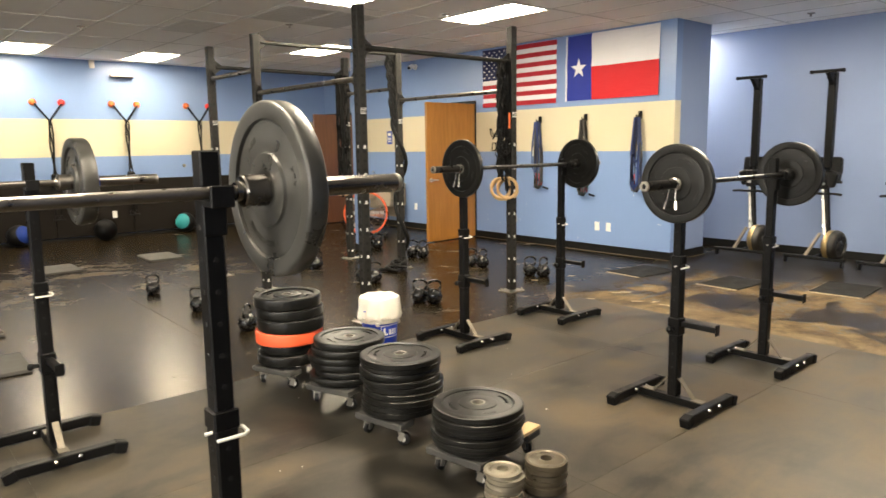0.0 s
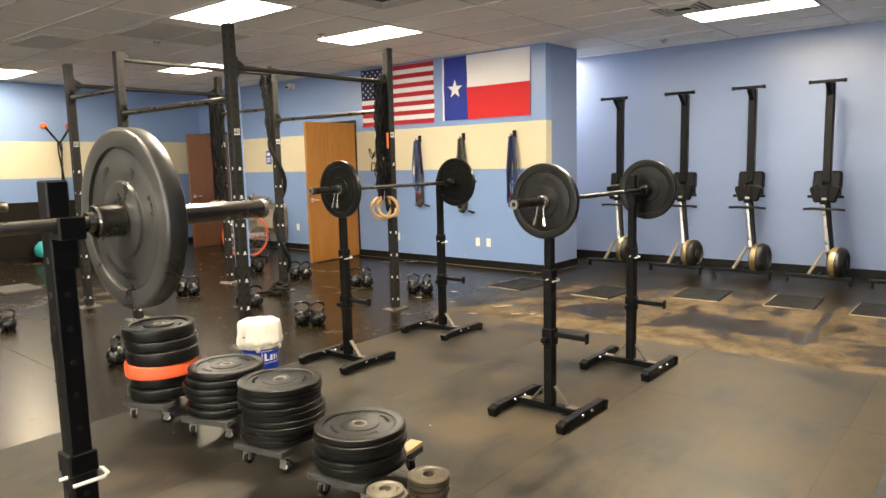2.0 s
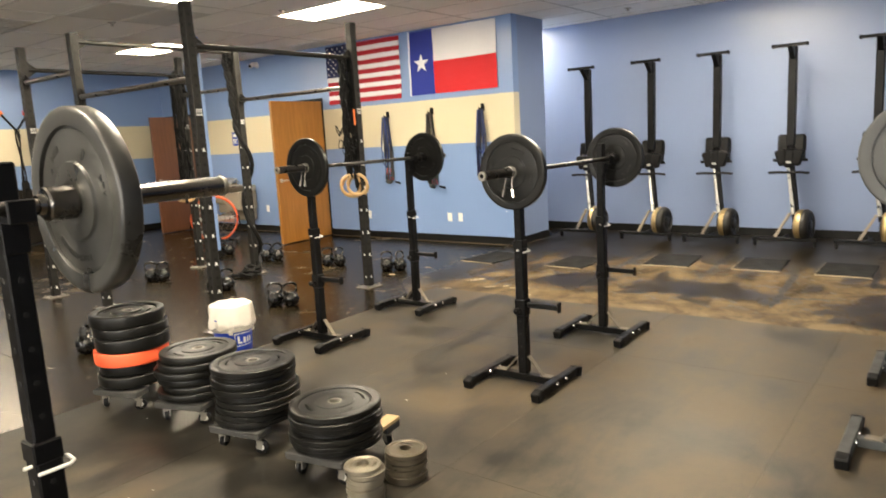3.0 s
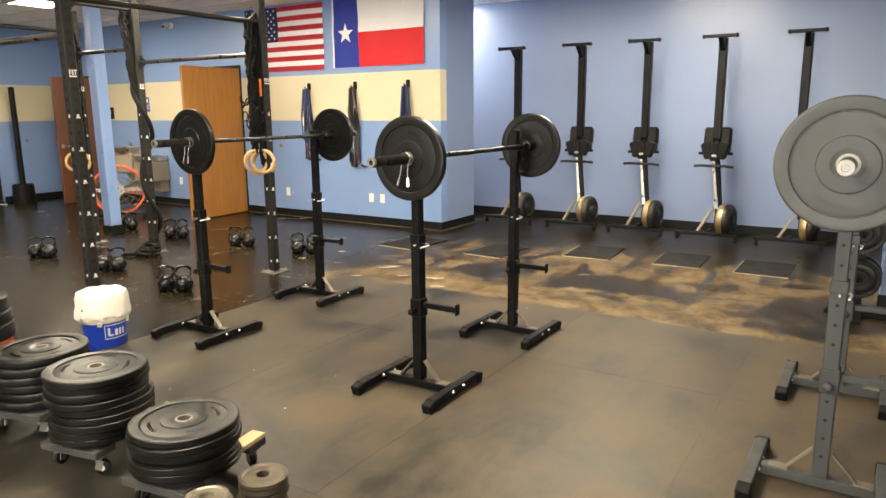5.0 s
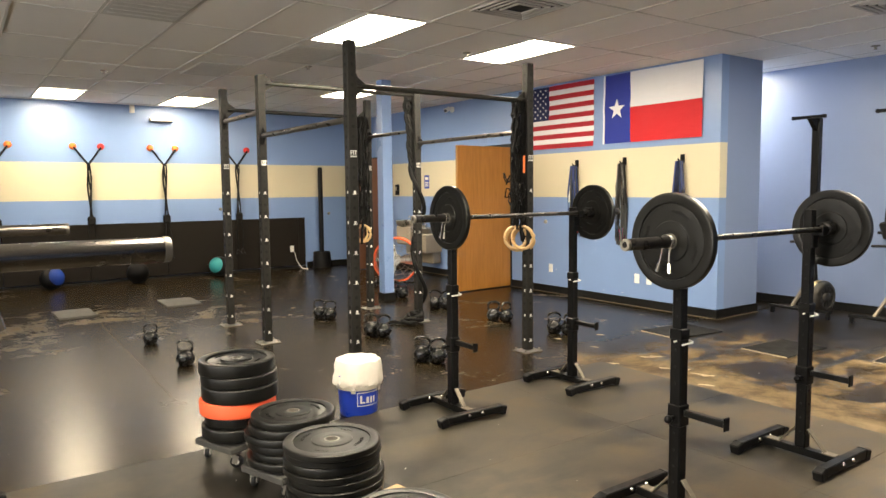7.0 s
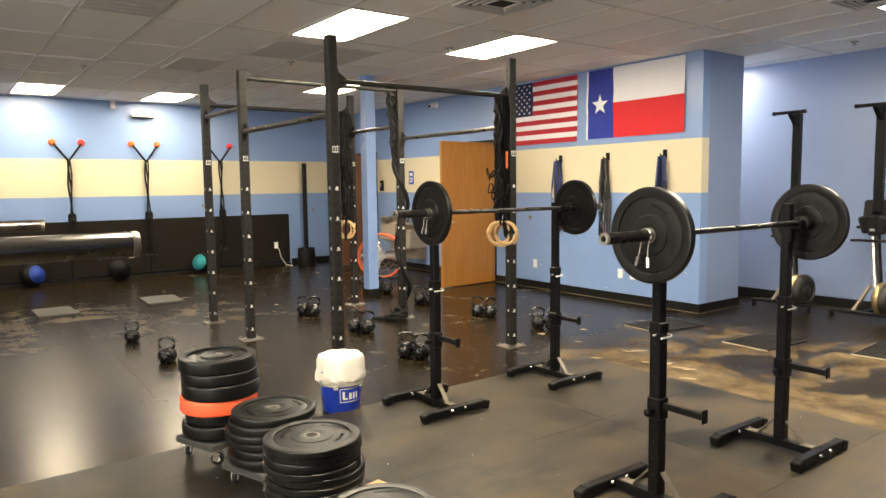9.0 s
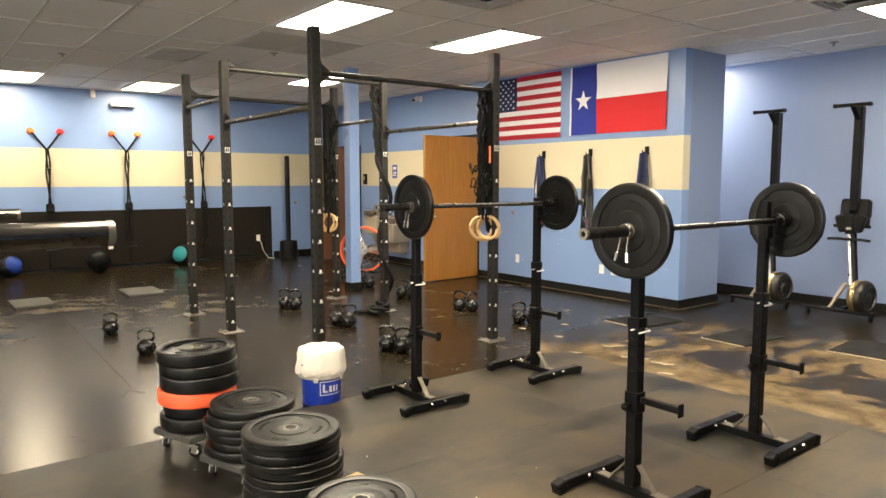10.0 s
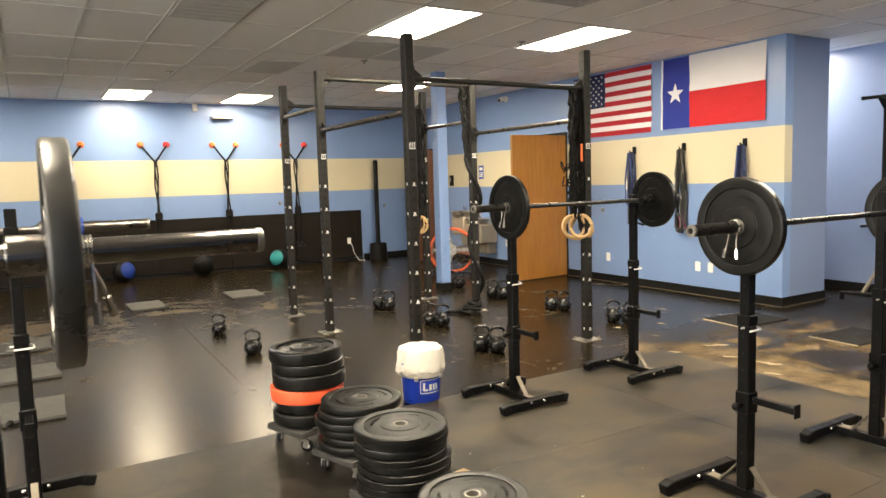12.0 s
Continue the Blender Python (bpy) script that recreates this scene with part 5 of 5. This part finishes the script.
# small white chips in the wall paint
rg = random.Random(17)
bm = BM()
spots = [(6.78, 0.62), (6.58, 0.15), (6.36, 0.16), (6.73, 0.69), (6.26, 0.15)] + [(rg.uniform(5.0, 8.3), rg.uniform(0.14, 0.95)) for k in range(22)]
for y, z in spots:
    r, a = rg.uniform(0.003, 0.008), rg.uniform(0, 6.28)
    bm.faces.new([bm.verts.new((FLAG_X - 0.0016, y + r * rg.uniform(0.5, 1.2) * math.cos(a + q), z + r * rg.uniform(0.5, 1.2) * math.sin(a + q))) for q in (0, 1.2, 2.5, 3.7, 5.0)])
tagged(part("paint_chips", bm, M_WHITE), "small white chips in the blue wall paint", "wall wear", kind="stuff")
bm = BM()
for y0, y1 in ((RETURN_Y - 0.02, D1[0] - 0.06), (D1[1] + 0.06, D2[0] - 0.06)):
    box(bm, (FLAG_X - 0.018, (y0 + y1) / 2, 0.003), (0.011, y1 - y0, 0.006))
box(bm, ((FLAG_X + RETURN_X) / 2 + 0.01, RETURN_Y - 0.018, 0.003), (RETURN_X - FLAG_X, 0.011, 0.006))
tagged(part("floor_edge", bm, M_JOINT), "dusty tan bead along the wall foot", "trim", kind="structure")

# drinking fountain
t = thing("drinking_fountain", pose(FLAG_X, 10.74, 0), "steel and taupe wall drinking fountain with two basins", "drinking fountain")
for dy, top in ((-0.25, 0.80), (0.25, 0.92)):
    bm = BM()
    box(bm, (-0.19, dy, top - 0.24), (0.38, 0.44, 0.34), bevel=0.025)
    box(bm, (-0.10, dy, top - 0.50), (0.20, 0.36, 0.20), bevel=0.02)
    part("cabinet", bm, M_TAUPE, t)
    bm = BM()
    lathe(bm, [(0.0, -0.10), (0.14, -0.10), (0.20, 0.0), (0.225, 0.025), (0.235, 0.02), (0.225, -0.03), (0.19, -0.07), (0, -0.07)], 28, Matrix.Translation((-0.24, dy, top)))
    box(bm, (-0.10, dy, top - 0.03), (0.20, 0.44, 0.10), bevel=0.02)
    part("basin", bm, M_STAINLESS, t, "rounded stainless basin")
    bm = BM()
    tube(bm, [(-0.12, dy + 0.1, top + 0.02), (-0.12, dy + 0.1, top + 0.08), (-0.17, dy + 0.08, top + 0.10), (-0.20, dy + 0.06, top + 0.07)], 0.012, 8)
    part("spout", bm, M_CHROME, t)

# orange drum fan on a wheeled stand
t = thing("drum_fan", pose(6.30, 9.68, 0, 0, 0, -38), "orange drum fan with a silver motor on a wheeled stand", "fan")
axis = Matrix.Translation((0, 0, 0.40)) @ Matrix.Rotation(math.pi / 2, 4, "X")
bm = BM()
lathe(bm, [(0.335, -0.13), (0.355, -0.13), (0.345, 0), (0.355, 0.13), (0.335, 0.13), (0.325, 0), (0.335, -0.13)], 48, axis)
part("shroud", bm, M_ORANGE_PL, t)
bm = BM()
for q in range(4):
    tube(bm, [axis @ Vector(((0.09 + 0.07 * q) * math.cos(a), (0.09 + 0.07 * q) * math.sin(a), 0.115)) for a in [2 * math.pi * i / 40 for i in range(40)]], 0.003, 5, True)
for q in range(12):
    a = 2 * math.pi * q / 12
    tube(bm, [axis @ Vector((0.03 * math.cos(a), 0.03 * math.sin(a), 0.12)), axis @ Vector((0.34 * math.cos(a), 0.34 * math.sin(a), 0.115))], 0.003, 5)
part("guard", bm, M_GALV, t, "thin wire guard")
for q in range(3):
    bm = BM()
    a = 2 * math.pi * q / 3
    c, s = math.cos(a), math.sin(a)
    v = [bm.verts.new(axis @ Vector((r * c - w * s, r * s + w * c, h))) for r, w, h in ((0.06, -0.05, -0.03), (0.30, -0.10, -0.05), (0.31, 0.10, 0.05), (0.06, 0.05, 0.03))]
    v2 = [bm.verts.new(p.co + axis.to_3x3() @ Vector((0, 0, 0.004))) for p in v]
    bm.faces.new(v)
    bm.faces.new(v2[::-1])
    for i in range(4):
        bm.faces.new((v[i], v[(i + 1) % 4], v2[(i + 1) % 4], v2[i]))
    part("blade", bm, M_ALU, t)
bm = BM()
rod(bm, axis @ Vector((0, 0, -0.1)), axis @ Vector((0, 0, 0.08)), 0.075, 20)
box(bm, (0, 0, 0.40), (0.66, 0.05, 0.05))
part("motor", bm, M_ALU, t)
bm = BM()
for s in (-1, 1):
    tube(bm, [(s * 0.36, 0, 0.42), (s * 0.38, 0, 0.2), (s * 0.34, 0.1, 0.065), (s * 0.30, -0.2, 0.065)], 0.014, 8)
tube(bm, [(-0.30, -0.2, 0.065), (0.30, -0.2, 0.065)], 0.014, 8)
part("stand", bm, M_STEEL, t)
for s in (-1, 1):
    for d in (-0.2, 0.1):
        bm = BM()
        rod(bm, (s * 0.31 - 0.015, d, 0.04), (s * 0.31 + 0.015, d, 0.04), 0.04, 16)
        part("wheel", bm, M_BLKVINYL, t)


# ---- flags ----
def cloth_panel(bm, y0, y1, z0, z1, x, seed=0.0, nx=10, nz=8):
    """A strip of slightly rippled cloth in the plane x, facing -x."""
    def px(y, z):
        return x - 0.016 - 0.005 * math.sin(5.0 * y + 3 * z + seed) - 0.004 * math.sin(11 * z - 4 * y) - 0.003 * math.sin(19 * z + 13 * y)
    vs = [[bm.verts.new((px(y0 + (y1 - y0) * i / nx, z0 + (z1 - z0) * j / nz), y0 + (y1 - y0) * i / nx, z0 + (z1 - z0) * j / nz)) for i in range(nx + 1)] for j in range(nz + 1)]
    for j in range(nz):
        for i in range(nx):
            bm.faces.new((vs[j][i], vs[j + 1][i], vs[j + 1][i + 1], vs[j][i + 1]))
    return px


def star(bm, x, y, z, r):
    pts = [(x, y + (r if i % 2 == 0 else r * 0.4) * math.sin(math.pi * i / 5), z + (r if i % 2 == 0 else r * 0.4) * math.cos(math.pi * i / 5)) for i in range(10)]
    c = bm.verts.new((x - 0.0005, y, z))
    vs = [bm.verts.new(p) for p in pts]
    for i in range(10):
        bm.faces.new((c, vs[i], vs[(i + 1) % 10]))


FY0, FY1, FYB, FZ0, FZ1 = 5.135, 6.60, 6.158, 2.066, 2.93
t = thing("state_flag", pose(FLAG_X, 0, 0), "red white and blue lone-star flag pinned to the wall", "flag")
zm = 2.50
for nm, a, b, c, d, mt in (("white_field", FY0, FYB, zm, FZ1, M_US_WHITE), ("red_field", FY0, FYB, FZ0, zm, M_TX_RED), ("blue_field", FYB, FY1 - 0.028, FZ0, FZ1, M_TX_BLUE), ("header", FY1 - 0.028, FY1, FZ0 - 0.004, FZ1 + 0.004, M_US_WHITE)):
    bm = BM()
    cloth_panel(bm, a, b, c, d, 0)
    part(nm, bm, mt, t)
bm = BM()
star(bm, -0.030, (FYB + FY1 - 0.028) / 2, 2.49, 0.135)
part("star", bm, M_US_WHITE, t)

UY0, UY1, UZ0, UZ1 = 6.765, 8.25, 2.055, 2.925
t = thing("national_flag", pose(FLAG_X, 0, 0), "stars and stripes flag pinned to the wall", "flag")
sh = (UZ1 - UZ0) / 13
cy = 7.60
for k in range(13):
    bm = BM()
    z0 = UZ1 - sh * (k + 1)
    cloth_panel(bm, UY0, cy if k < 7 else UY1, z0, z0 + sh, 0, 1.0, 10, 2)
    part("stripe", bm, M_US_RED if k % 2 == 0 else M_US_WHITE, t)
bm = BM()
cloth_panel(bm, cy, UY1, UZ1 - 7 * sh, UZ1, 0, 1.0)
part("canton", bm, M_US_BLUE, t)
ch, cw = 7 * sh, UY1 - cy
bm = BM()
for i in range(9):
    for j in range(11):
        if (i + j) % 2 == 0:
            star(bm, -0.030, UY1 - cw * (j + 1) / 12, UZ1 - ch * (i + 1) / 10, 0.021)
part("star", bm, M_US_WHITE, t)


# ---- resistance bands on wall hooks ----
def bands(y, z0, main, accent, seed, n=8):
    rg = random.Random(seed)
    t = thing("resistance_bands", pose(FLAG_X, y, 0), "resistance bands looped over a wall hook", "bands", "hanging bands")
    bm = BM()
    box(bm, (-0.012, 0, 1.83), (0.024, 0.05, 0.10), bevel=0.004)
    tube(bm, [(-0.02, 0, 1.81), (-0.08, 0, 1.80), (-0.10, 0, 1.83)], 0.009, 8)
    part("hook", bm, M_STEEL, t)
    for k in range(n):
        bm = BM()
        b = z0 + rg.uniform(0, 0.45) * (k % 3 > 0)
        w = rg.uniform(0.025, 0.06)
        o = -0.03 - 0.012 * k
        pts = [(o, -w, b + 0.06), (o, -w * 1.1, (b + 1.78) / 2), (o, -0.012, 1.80), (o, 0.012, 1.80), (o, w * 1.1, (b + 1.78) / 2), (o, w, b + 0.06), (o, 0, b)]
        tube(bm, pts, rg.uniform(0.009, 0.016), 6, True)
        part("band", bm, main if k % 3 else M_BAND_GREY, t)
    for k in range(2):
        bm = BM()
        s = -1 if k else 1
        tube(bm, [(-0.06, s * 0.03, z0 + 0.22), (-0.06, s * 0.07, z0 + 0.05), (-0.06, s * 0.02, z0 + 0.04), (-0.06, s * 0.03, z0 + 0.22)], 0.008, 6)
        part("grip_strap", bm, accent, t)
        bm = BM()
        rod(bm, (-0.06, s * 0.09 - 0.02, z0 + 0.02), (-0.06, s * 0.09 - 0.11, z0 + 0.0), 0.015, 8)
        part("handle", bm, M_BLKVINYL, t)
    return t


bands(7.065, 0.84, M_BAND_BLUE, M_REDTAG, 1)
bands(6.245, 0.77, M_BAND_GREY, M_PINK, 2)
bands(5.39, 0.86, M_BAND_BLUE, M_REDTAG, 3)


# ---- rowing machines stored upright ----
def rower(x, y):
    t = thing("rowing_machine", pose(x, y, 0), "black rowing machine stored upright against the wall", "rowing machine", "upright rowers")
    bm = BM()
    box(bm, (0, 0, 1.71), (0.085, 0.088, 1.12), bevel=0.01)
    part("rail", bm, M_STEEL, t, "black monorail")
    bm = BM()
    box(bm, (-0.20, 0, 2.272), (0.06, 0.34, 0.034), bevel=0.006)
    box(bm, (-0.09, 0, 2.264), (0.20, 0.055, 0.028), bevel=0.004)
    v = [bm.verts.new(p) for p in ((-0.19, 0.025, 2.255), (-0.19, -0.025, 2.255), (-0.036, -0.025, 2.12), (-0.036, 0.025, 2.12), (-0.03, 0.025, 2.255), (-0.03, -0.025, 2.255), (-0.03, -0.025, 2.12), (-0.03, 0.025, 2.12))]
    for f in ((0, 1, 2, 3), (7, 6, 5, 4), (0, 4, 5, 1), (1, 5, 6, 2), (2, 6, 7, 3), (3, 7, 4, 0)):
        bm.faces.new([v[i] for i in f])
    part("rear_foot", bm, M_STEEL, t, "black T-shaped rear foot")
    for s in (-1, 1):
        bm = BM()
        box(bm, (-0.20, s * 0.171, 2.272), (0.066, 0.03, 0.042), bevel=0.008)
        part("foot_cap", bm, M_GREYPLAST, t)
    # footboards
    for s in (-1, 1):
        bm = BM()
        box(bm, (0.03, s * 0.085, 1.13), (0.08, 0.125, 0.30), ry=0.15, bevel=0.022)
        box(bm, (-0.07, s * 0.078, 1.02), (0.08, 0.125, 0.19), rx=-s * 0.30, bevel=0.02)
        rod(bm, (-0.04, s * 0.12, 0.985), (-0.04, s * 0.185, 0.985), 0.016, 10)
        part("footboard", bm, M_GREYPLAST, t, "black plastic footboard")
    bm = BM()
    box(bm, (0.06, -0.055, 1.17), (0.03, 0.19, 0.20), bevel=0.02)
    part("monitor", bm, M_GREYPLAST, t, "dark monitor folded behind the rail")
    bm = BM()
    box(bm, (-0.075, 0, 1.01), (0.085, 0.11, 0.22), bevel=0.02)
    part("chain_guide", bm, M_GREYPLAST, t)
    bm = BM()
    box(bm, (-0.121, 0, 0.965), (0.012, 0.05, 0.026), bevel=0.004)
    part("buckle", bm, M_ALU, t, "bright metal buckle")
    bm = BM()
    tube(bm, [(-0.10, 0.215, 0.842), (-0.12, 0.12, 0.85), (-0.12, 0, 0.846), (-0.12, -0.12, 0.85), (-0.10, -0.215, 0.838)], 0.015, 8)
    part("pull_handle", bm, M_BLKVINYL, t, "black pull handle")
    # lower frame that leans out to the flywheel
    bm = BM()
    tube(bm, [(-0.03, 0, 1.0), (-0.09, -0.05, 0.66), (-0.14, -0.10, 0.30)], 0.043, 8)
    part("main_beam", bm, M_STEEL, t)
    bm = BM()
    tube(bm, [(-0.068, 0.012, 0.92), (-0.128, -0.035, 0.62), (-0.176, -0.075, 0.36)], 0.022, 8)
    part("chain_track", bm, M_ALU, t, "bright aluminium track")
    w = Matrix.Translation((-0.15, -0.17, 0.238)) @ Matrix.Rotation(-0.12, 4, "Z") @ Matrix.Rotation(math.pi / 2, 4, "X") @ Matrix.Diagonal((0.84, 0.84, 0.9, 1))
    bm = BM()
    lathe(bm, [(0.10, -0.07), (0.17, -0.07), (0.20, -0.06), (0.217, -0.04), (0.222, -0.015), (0.218, 0.014), (0.10, 0.014)], 36, w)
    part("flywheel_cage", bm, M_BRASSMESH, t, "perforated flywheel cage with a worn metal sheen")
    bm = BM()
    lathe(bm, [(0, 0.013), (0.20, 0.013), (0.220, 0.02), (0.222, 0.045), (0.214, 0.07), (0.198, 0.09), (0.172, 0.104), (0.15, 0.106), (0.142, 0.09), (0.075, 0.085), (0.065, 0.10), (0.05, 0.106), (0, 0.106)], 36, w)
    lathe(bm, [(0, -0.066), (0.165, -0.068), (0.16, -0.084), (0.10, -0.092), (0, -0.092)], 36, w)
    part("flywheel_cover", bm, M_BRONZE, t, "dark bronze flywheel cover")
    bm = BM()
    for q in range(10):
        a = 2 * math.pi * q / 10
        bmesh.ops.create_cube(bm, size=1, matrix=w @ Matrix.Rotation(a, 4, "Z") @ Matrix.Translation((0.117, 0, 0.087)) @ Matrix.Diagonal((0.08, 0.012, 0.006, 1)))
    part("vent_rib", bm, M_GREYPLAST, t)
    # stand: one strut and a floor bar with caster wheels
    bm = BM()
    box(bm, (-0.22, 0.035, 0.235), (0.045, 0.03, 0.34), rx=0.5, bevel=0.004)
    part("strut", bm, M_TAUPE, t, "grey-brown steel strut")
    bm = BM()
    box(bm, (-0.26, 0.0, 0.085), (0.05, 0.70, 0.035), bevel=0.005)
    for s in (-1, 1):
        box(bm, (-0.26, s * 0.32, 0.042), (0.05, 0.03, 0.075), bevel=0.004)
    box(bm, (-0.12, 0.02, 0.085), (0.30, 0.04, 0.03), bevel=0.004)
    part("floor_bar", bm, M_GREYPLAST, t)
    for s in (-1, 1):
        bm = BM()
        rod(bm, (-0.26, s * 0.32 - 0.012, 0.026), (-0.26, s * 0.32 + 0.012, 0.026), 0.026, 14)
        part("wheel", bm, M_BLKVINYL, t)
    return t


first = rower(8.80, 4.45)
for ry in (3.56, 2.735, 1.90, 1.045):
    copy_thing(first, pose(8.80, ry, 0))

# thin floor mats before the rowers
for x, y, w, d, a in ((6.74, 4.74, 0.66, 0.48, -6), (6.82, 3.69, 0.64, 0.44, -3), (7.27, 2.76, 0.66, 0.48, 4), (7.34, 1.87, 0.64, 0.44, 3), (7.33, 1.10, 0.62, 0.46, 0)):
    t = thing("floor_mat", pose(x, y, 0, 0, 0, a), "thin black floor mat with a tan worn edge", "floor mat", "mats before the rowers")
    bm = BM()
    box(bm, (0, 0, 0.007), (w, d, 0.012), bevel=0.003)
    part("mat", bm, M_THINMAT, t)
    bm = BM()
    box(bm, (-w / 2 - 0.004, 0, 0.005), (0.008, d, 0.009))
    box(bm, (0, d / 2 + 0.004, 0.005), (w, 0.008, 0.009))
    part("edge_binding", bm, M_TRIMTAPE, t)

# pale bare chips in the floor coating, near the mat corner and by the pillar
rg = random.Random(21)
bm = BM()


def chip(x, y, rx, ry, a):
    n = 11
    vs = [bm.verts.new((x + r * (rx * math.cos(q) * math.cos(a) - ry * math.sin(q) * math.sin(a)), y + r * (rx * math.cos(q) * math.sin(a) + ry * math.sin(q) * math.cos(a)), 0.0015))
          for q, r in [(2 * math.pi * i / n, rg.uniform(0.45, 1.1)) for i in range(n)]]
    bm.faces.new(vs)


for cx, cy, n, spread in ((3.6, 6.2, 3, 0.6), (4.4, 8.4, 4, 0.6), (4.9, 8.9, 4, 0.5), (5.2, 7.9, 2, 0.3)):
    for k in range(n):
        s = rg.uniform(0.02, 0.075) if cx > 5.5 and cy < 5.6 else rg.uniform(0.012, 0.03)
        chip(cx + rg.gauss(0, spread * 0.6), cy + rg.gauss(0, spread * 0.4), s * 1.5, s * 0.7, rg.uniform(-0.6, 0.3))
for cx, cy in ((5.96, 5.14), (5.5, 4.8), (5.15, 4.29), (5.56, 4.26), (5.66, 4.21), (5.38, 3.91), (5.47, 3.78), (5.43, 3.65), (5.45, 3.57), (5.21, 3.42), (5.48, 5.27)):
    chip(cx, cy, rg.uniform(0.045, 0.085), rg.uniform(0.025, 0.045), rg.uniform(-1.3, -0.7))
ob = part("bare_chips", bm, M_SCRAP)
bm2 = bm = BM()
for x0, x1, y, w in ((5.62, 7.1, 1.45, 0.035), (6.5, 8.3, 2.27, 0.045), (5.75, 7.9, 3.16, 0.04), (5.45, 7.2, 3.96, 0.035), (6.6, 8.2, 0.85, 0.03)):
    n = 14
    top, low = [], []
    for i in range(n + 1):
        x = x0 + (x1 - x0) * i / n
        c = y + 0.07 * (x - x0) / (x1 - x0) - 0.03 + rg.uniform(-0.006, 0.006)
        hw = w * rg.uniform(0.5, 1.1) * (0.3 if i in (0, n) else 1)
        top.append(bm2.verts.new((x, c + hw, 0.0012)))
        low.append(bm2.verts.new((x, c - hw, 0.0012)))
    for i in range(n):
        if rg.random() > 0.12:
            bm2.faces.new((low[i], low[i + 1], top[i + 1], top[i]))
chip(6.0, 1.28, 0.035, 0.34, 0.25)
tagged(part("floor_scuffs", bm2, M_SCUFF), "black rubber scuff streaks on the worn cement", "floor wear", kind="stuff")
tagged(ob, "pale bare chips in the worn floor coating", "floor wear", kind="stuff")

# pale saw-cut joint across the coated floor
bm = BM()
for k in range(24):
    y0 = 5.55 + 0.165 * k
    w = 0.0018 + 0.0022 * rg.random()
    x0 = 1.855 + 0.0039 * k
    bm.faces.new([bm.verts.new(p) for p in ((x0 - w, y0, 0.0013), (x0 + w, y0, 0.0013), (x0 + w + 0.004, y0 + 0.158, 0.0013), (x0 - w + 0.004, y0 + 0.158, 0.0013))])
tagged(part("floor_joint", bm, M_JOINT), "pale worn joint line across the dark floor", "floor wear", kind="stuff")

# crumbs of chalk and tape trodden over the floors
bm = BM()
rg = random.Random(33)
for k in range(110):
    x, y = rg.uniform(0.6, 7.3), rg.uniform(2.2, 11.0)
    z = 0.0016 if (x > MAT_X or y > MAT_Y) else GZ + 0.0006
    a, r = rg.uniform(0, 6.28), rg.uniform(0.002, 0.007) * (2.2 if y > 7 else 1)
    n = 5
    bm.faces.new([bm.verts.new((x + r * rg.uniform(0.5, 1.2) * math.cos(a + 2 * math.pi * i / n), y + r * rg.uniform(0.5, 1.2) * math.sin(a + 2 * math.pi * i / n), z)) for i in range(n)])
tagged(part("floor_crumbs", bm, M_WHITEPLAST), "pale crumbs of chalk and tape on the gym floor", "debris", kind="stuff")

# plates on a storage tree beside the partition
t = thing("plate_tree", pose(6.05, 0.32, 0), "black plate tree loaded with small plates", "plate rack")
bm = BM()
box(bm, (0, 0, 0.6), (0.06, 0.06, 1.2), bevel=0.004)
box(bm, (0, 0, 0.02), (0.5, 0.08, 0.04), bevel=0.004)
box(bm, (0, 0, 0.02), (0.08, 0.4, 0.04), bevel=0.004)
part("frame", bm, M_STEEL, t)
for z in (0.3, 0.62):
    for s in (-1, 1):
        bm = BM()
        lathe(bm, plate_profile(0.14, 0.09), 28, Matrix.Translation((s * 0.09, 0, z)) @ ALONG_X)
        part("plate", bm, M_PLATE, t)
bm = BM()
box(bm, (-0.1, -0.05, 0.92), (0.05, 0.04, 0.16), bevel=0.01)
part("tag", bm, M_GREEN, t, "bright green plastic tag")
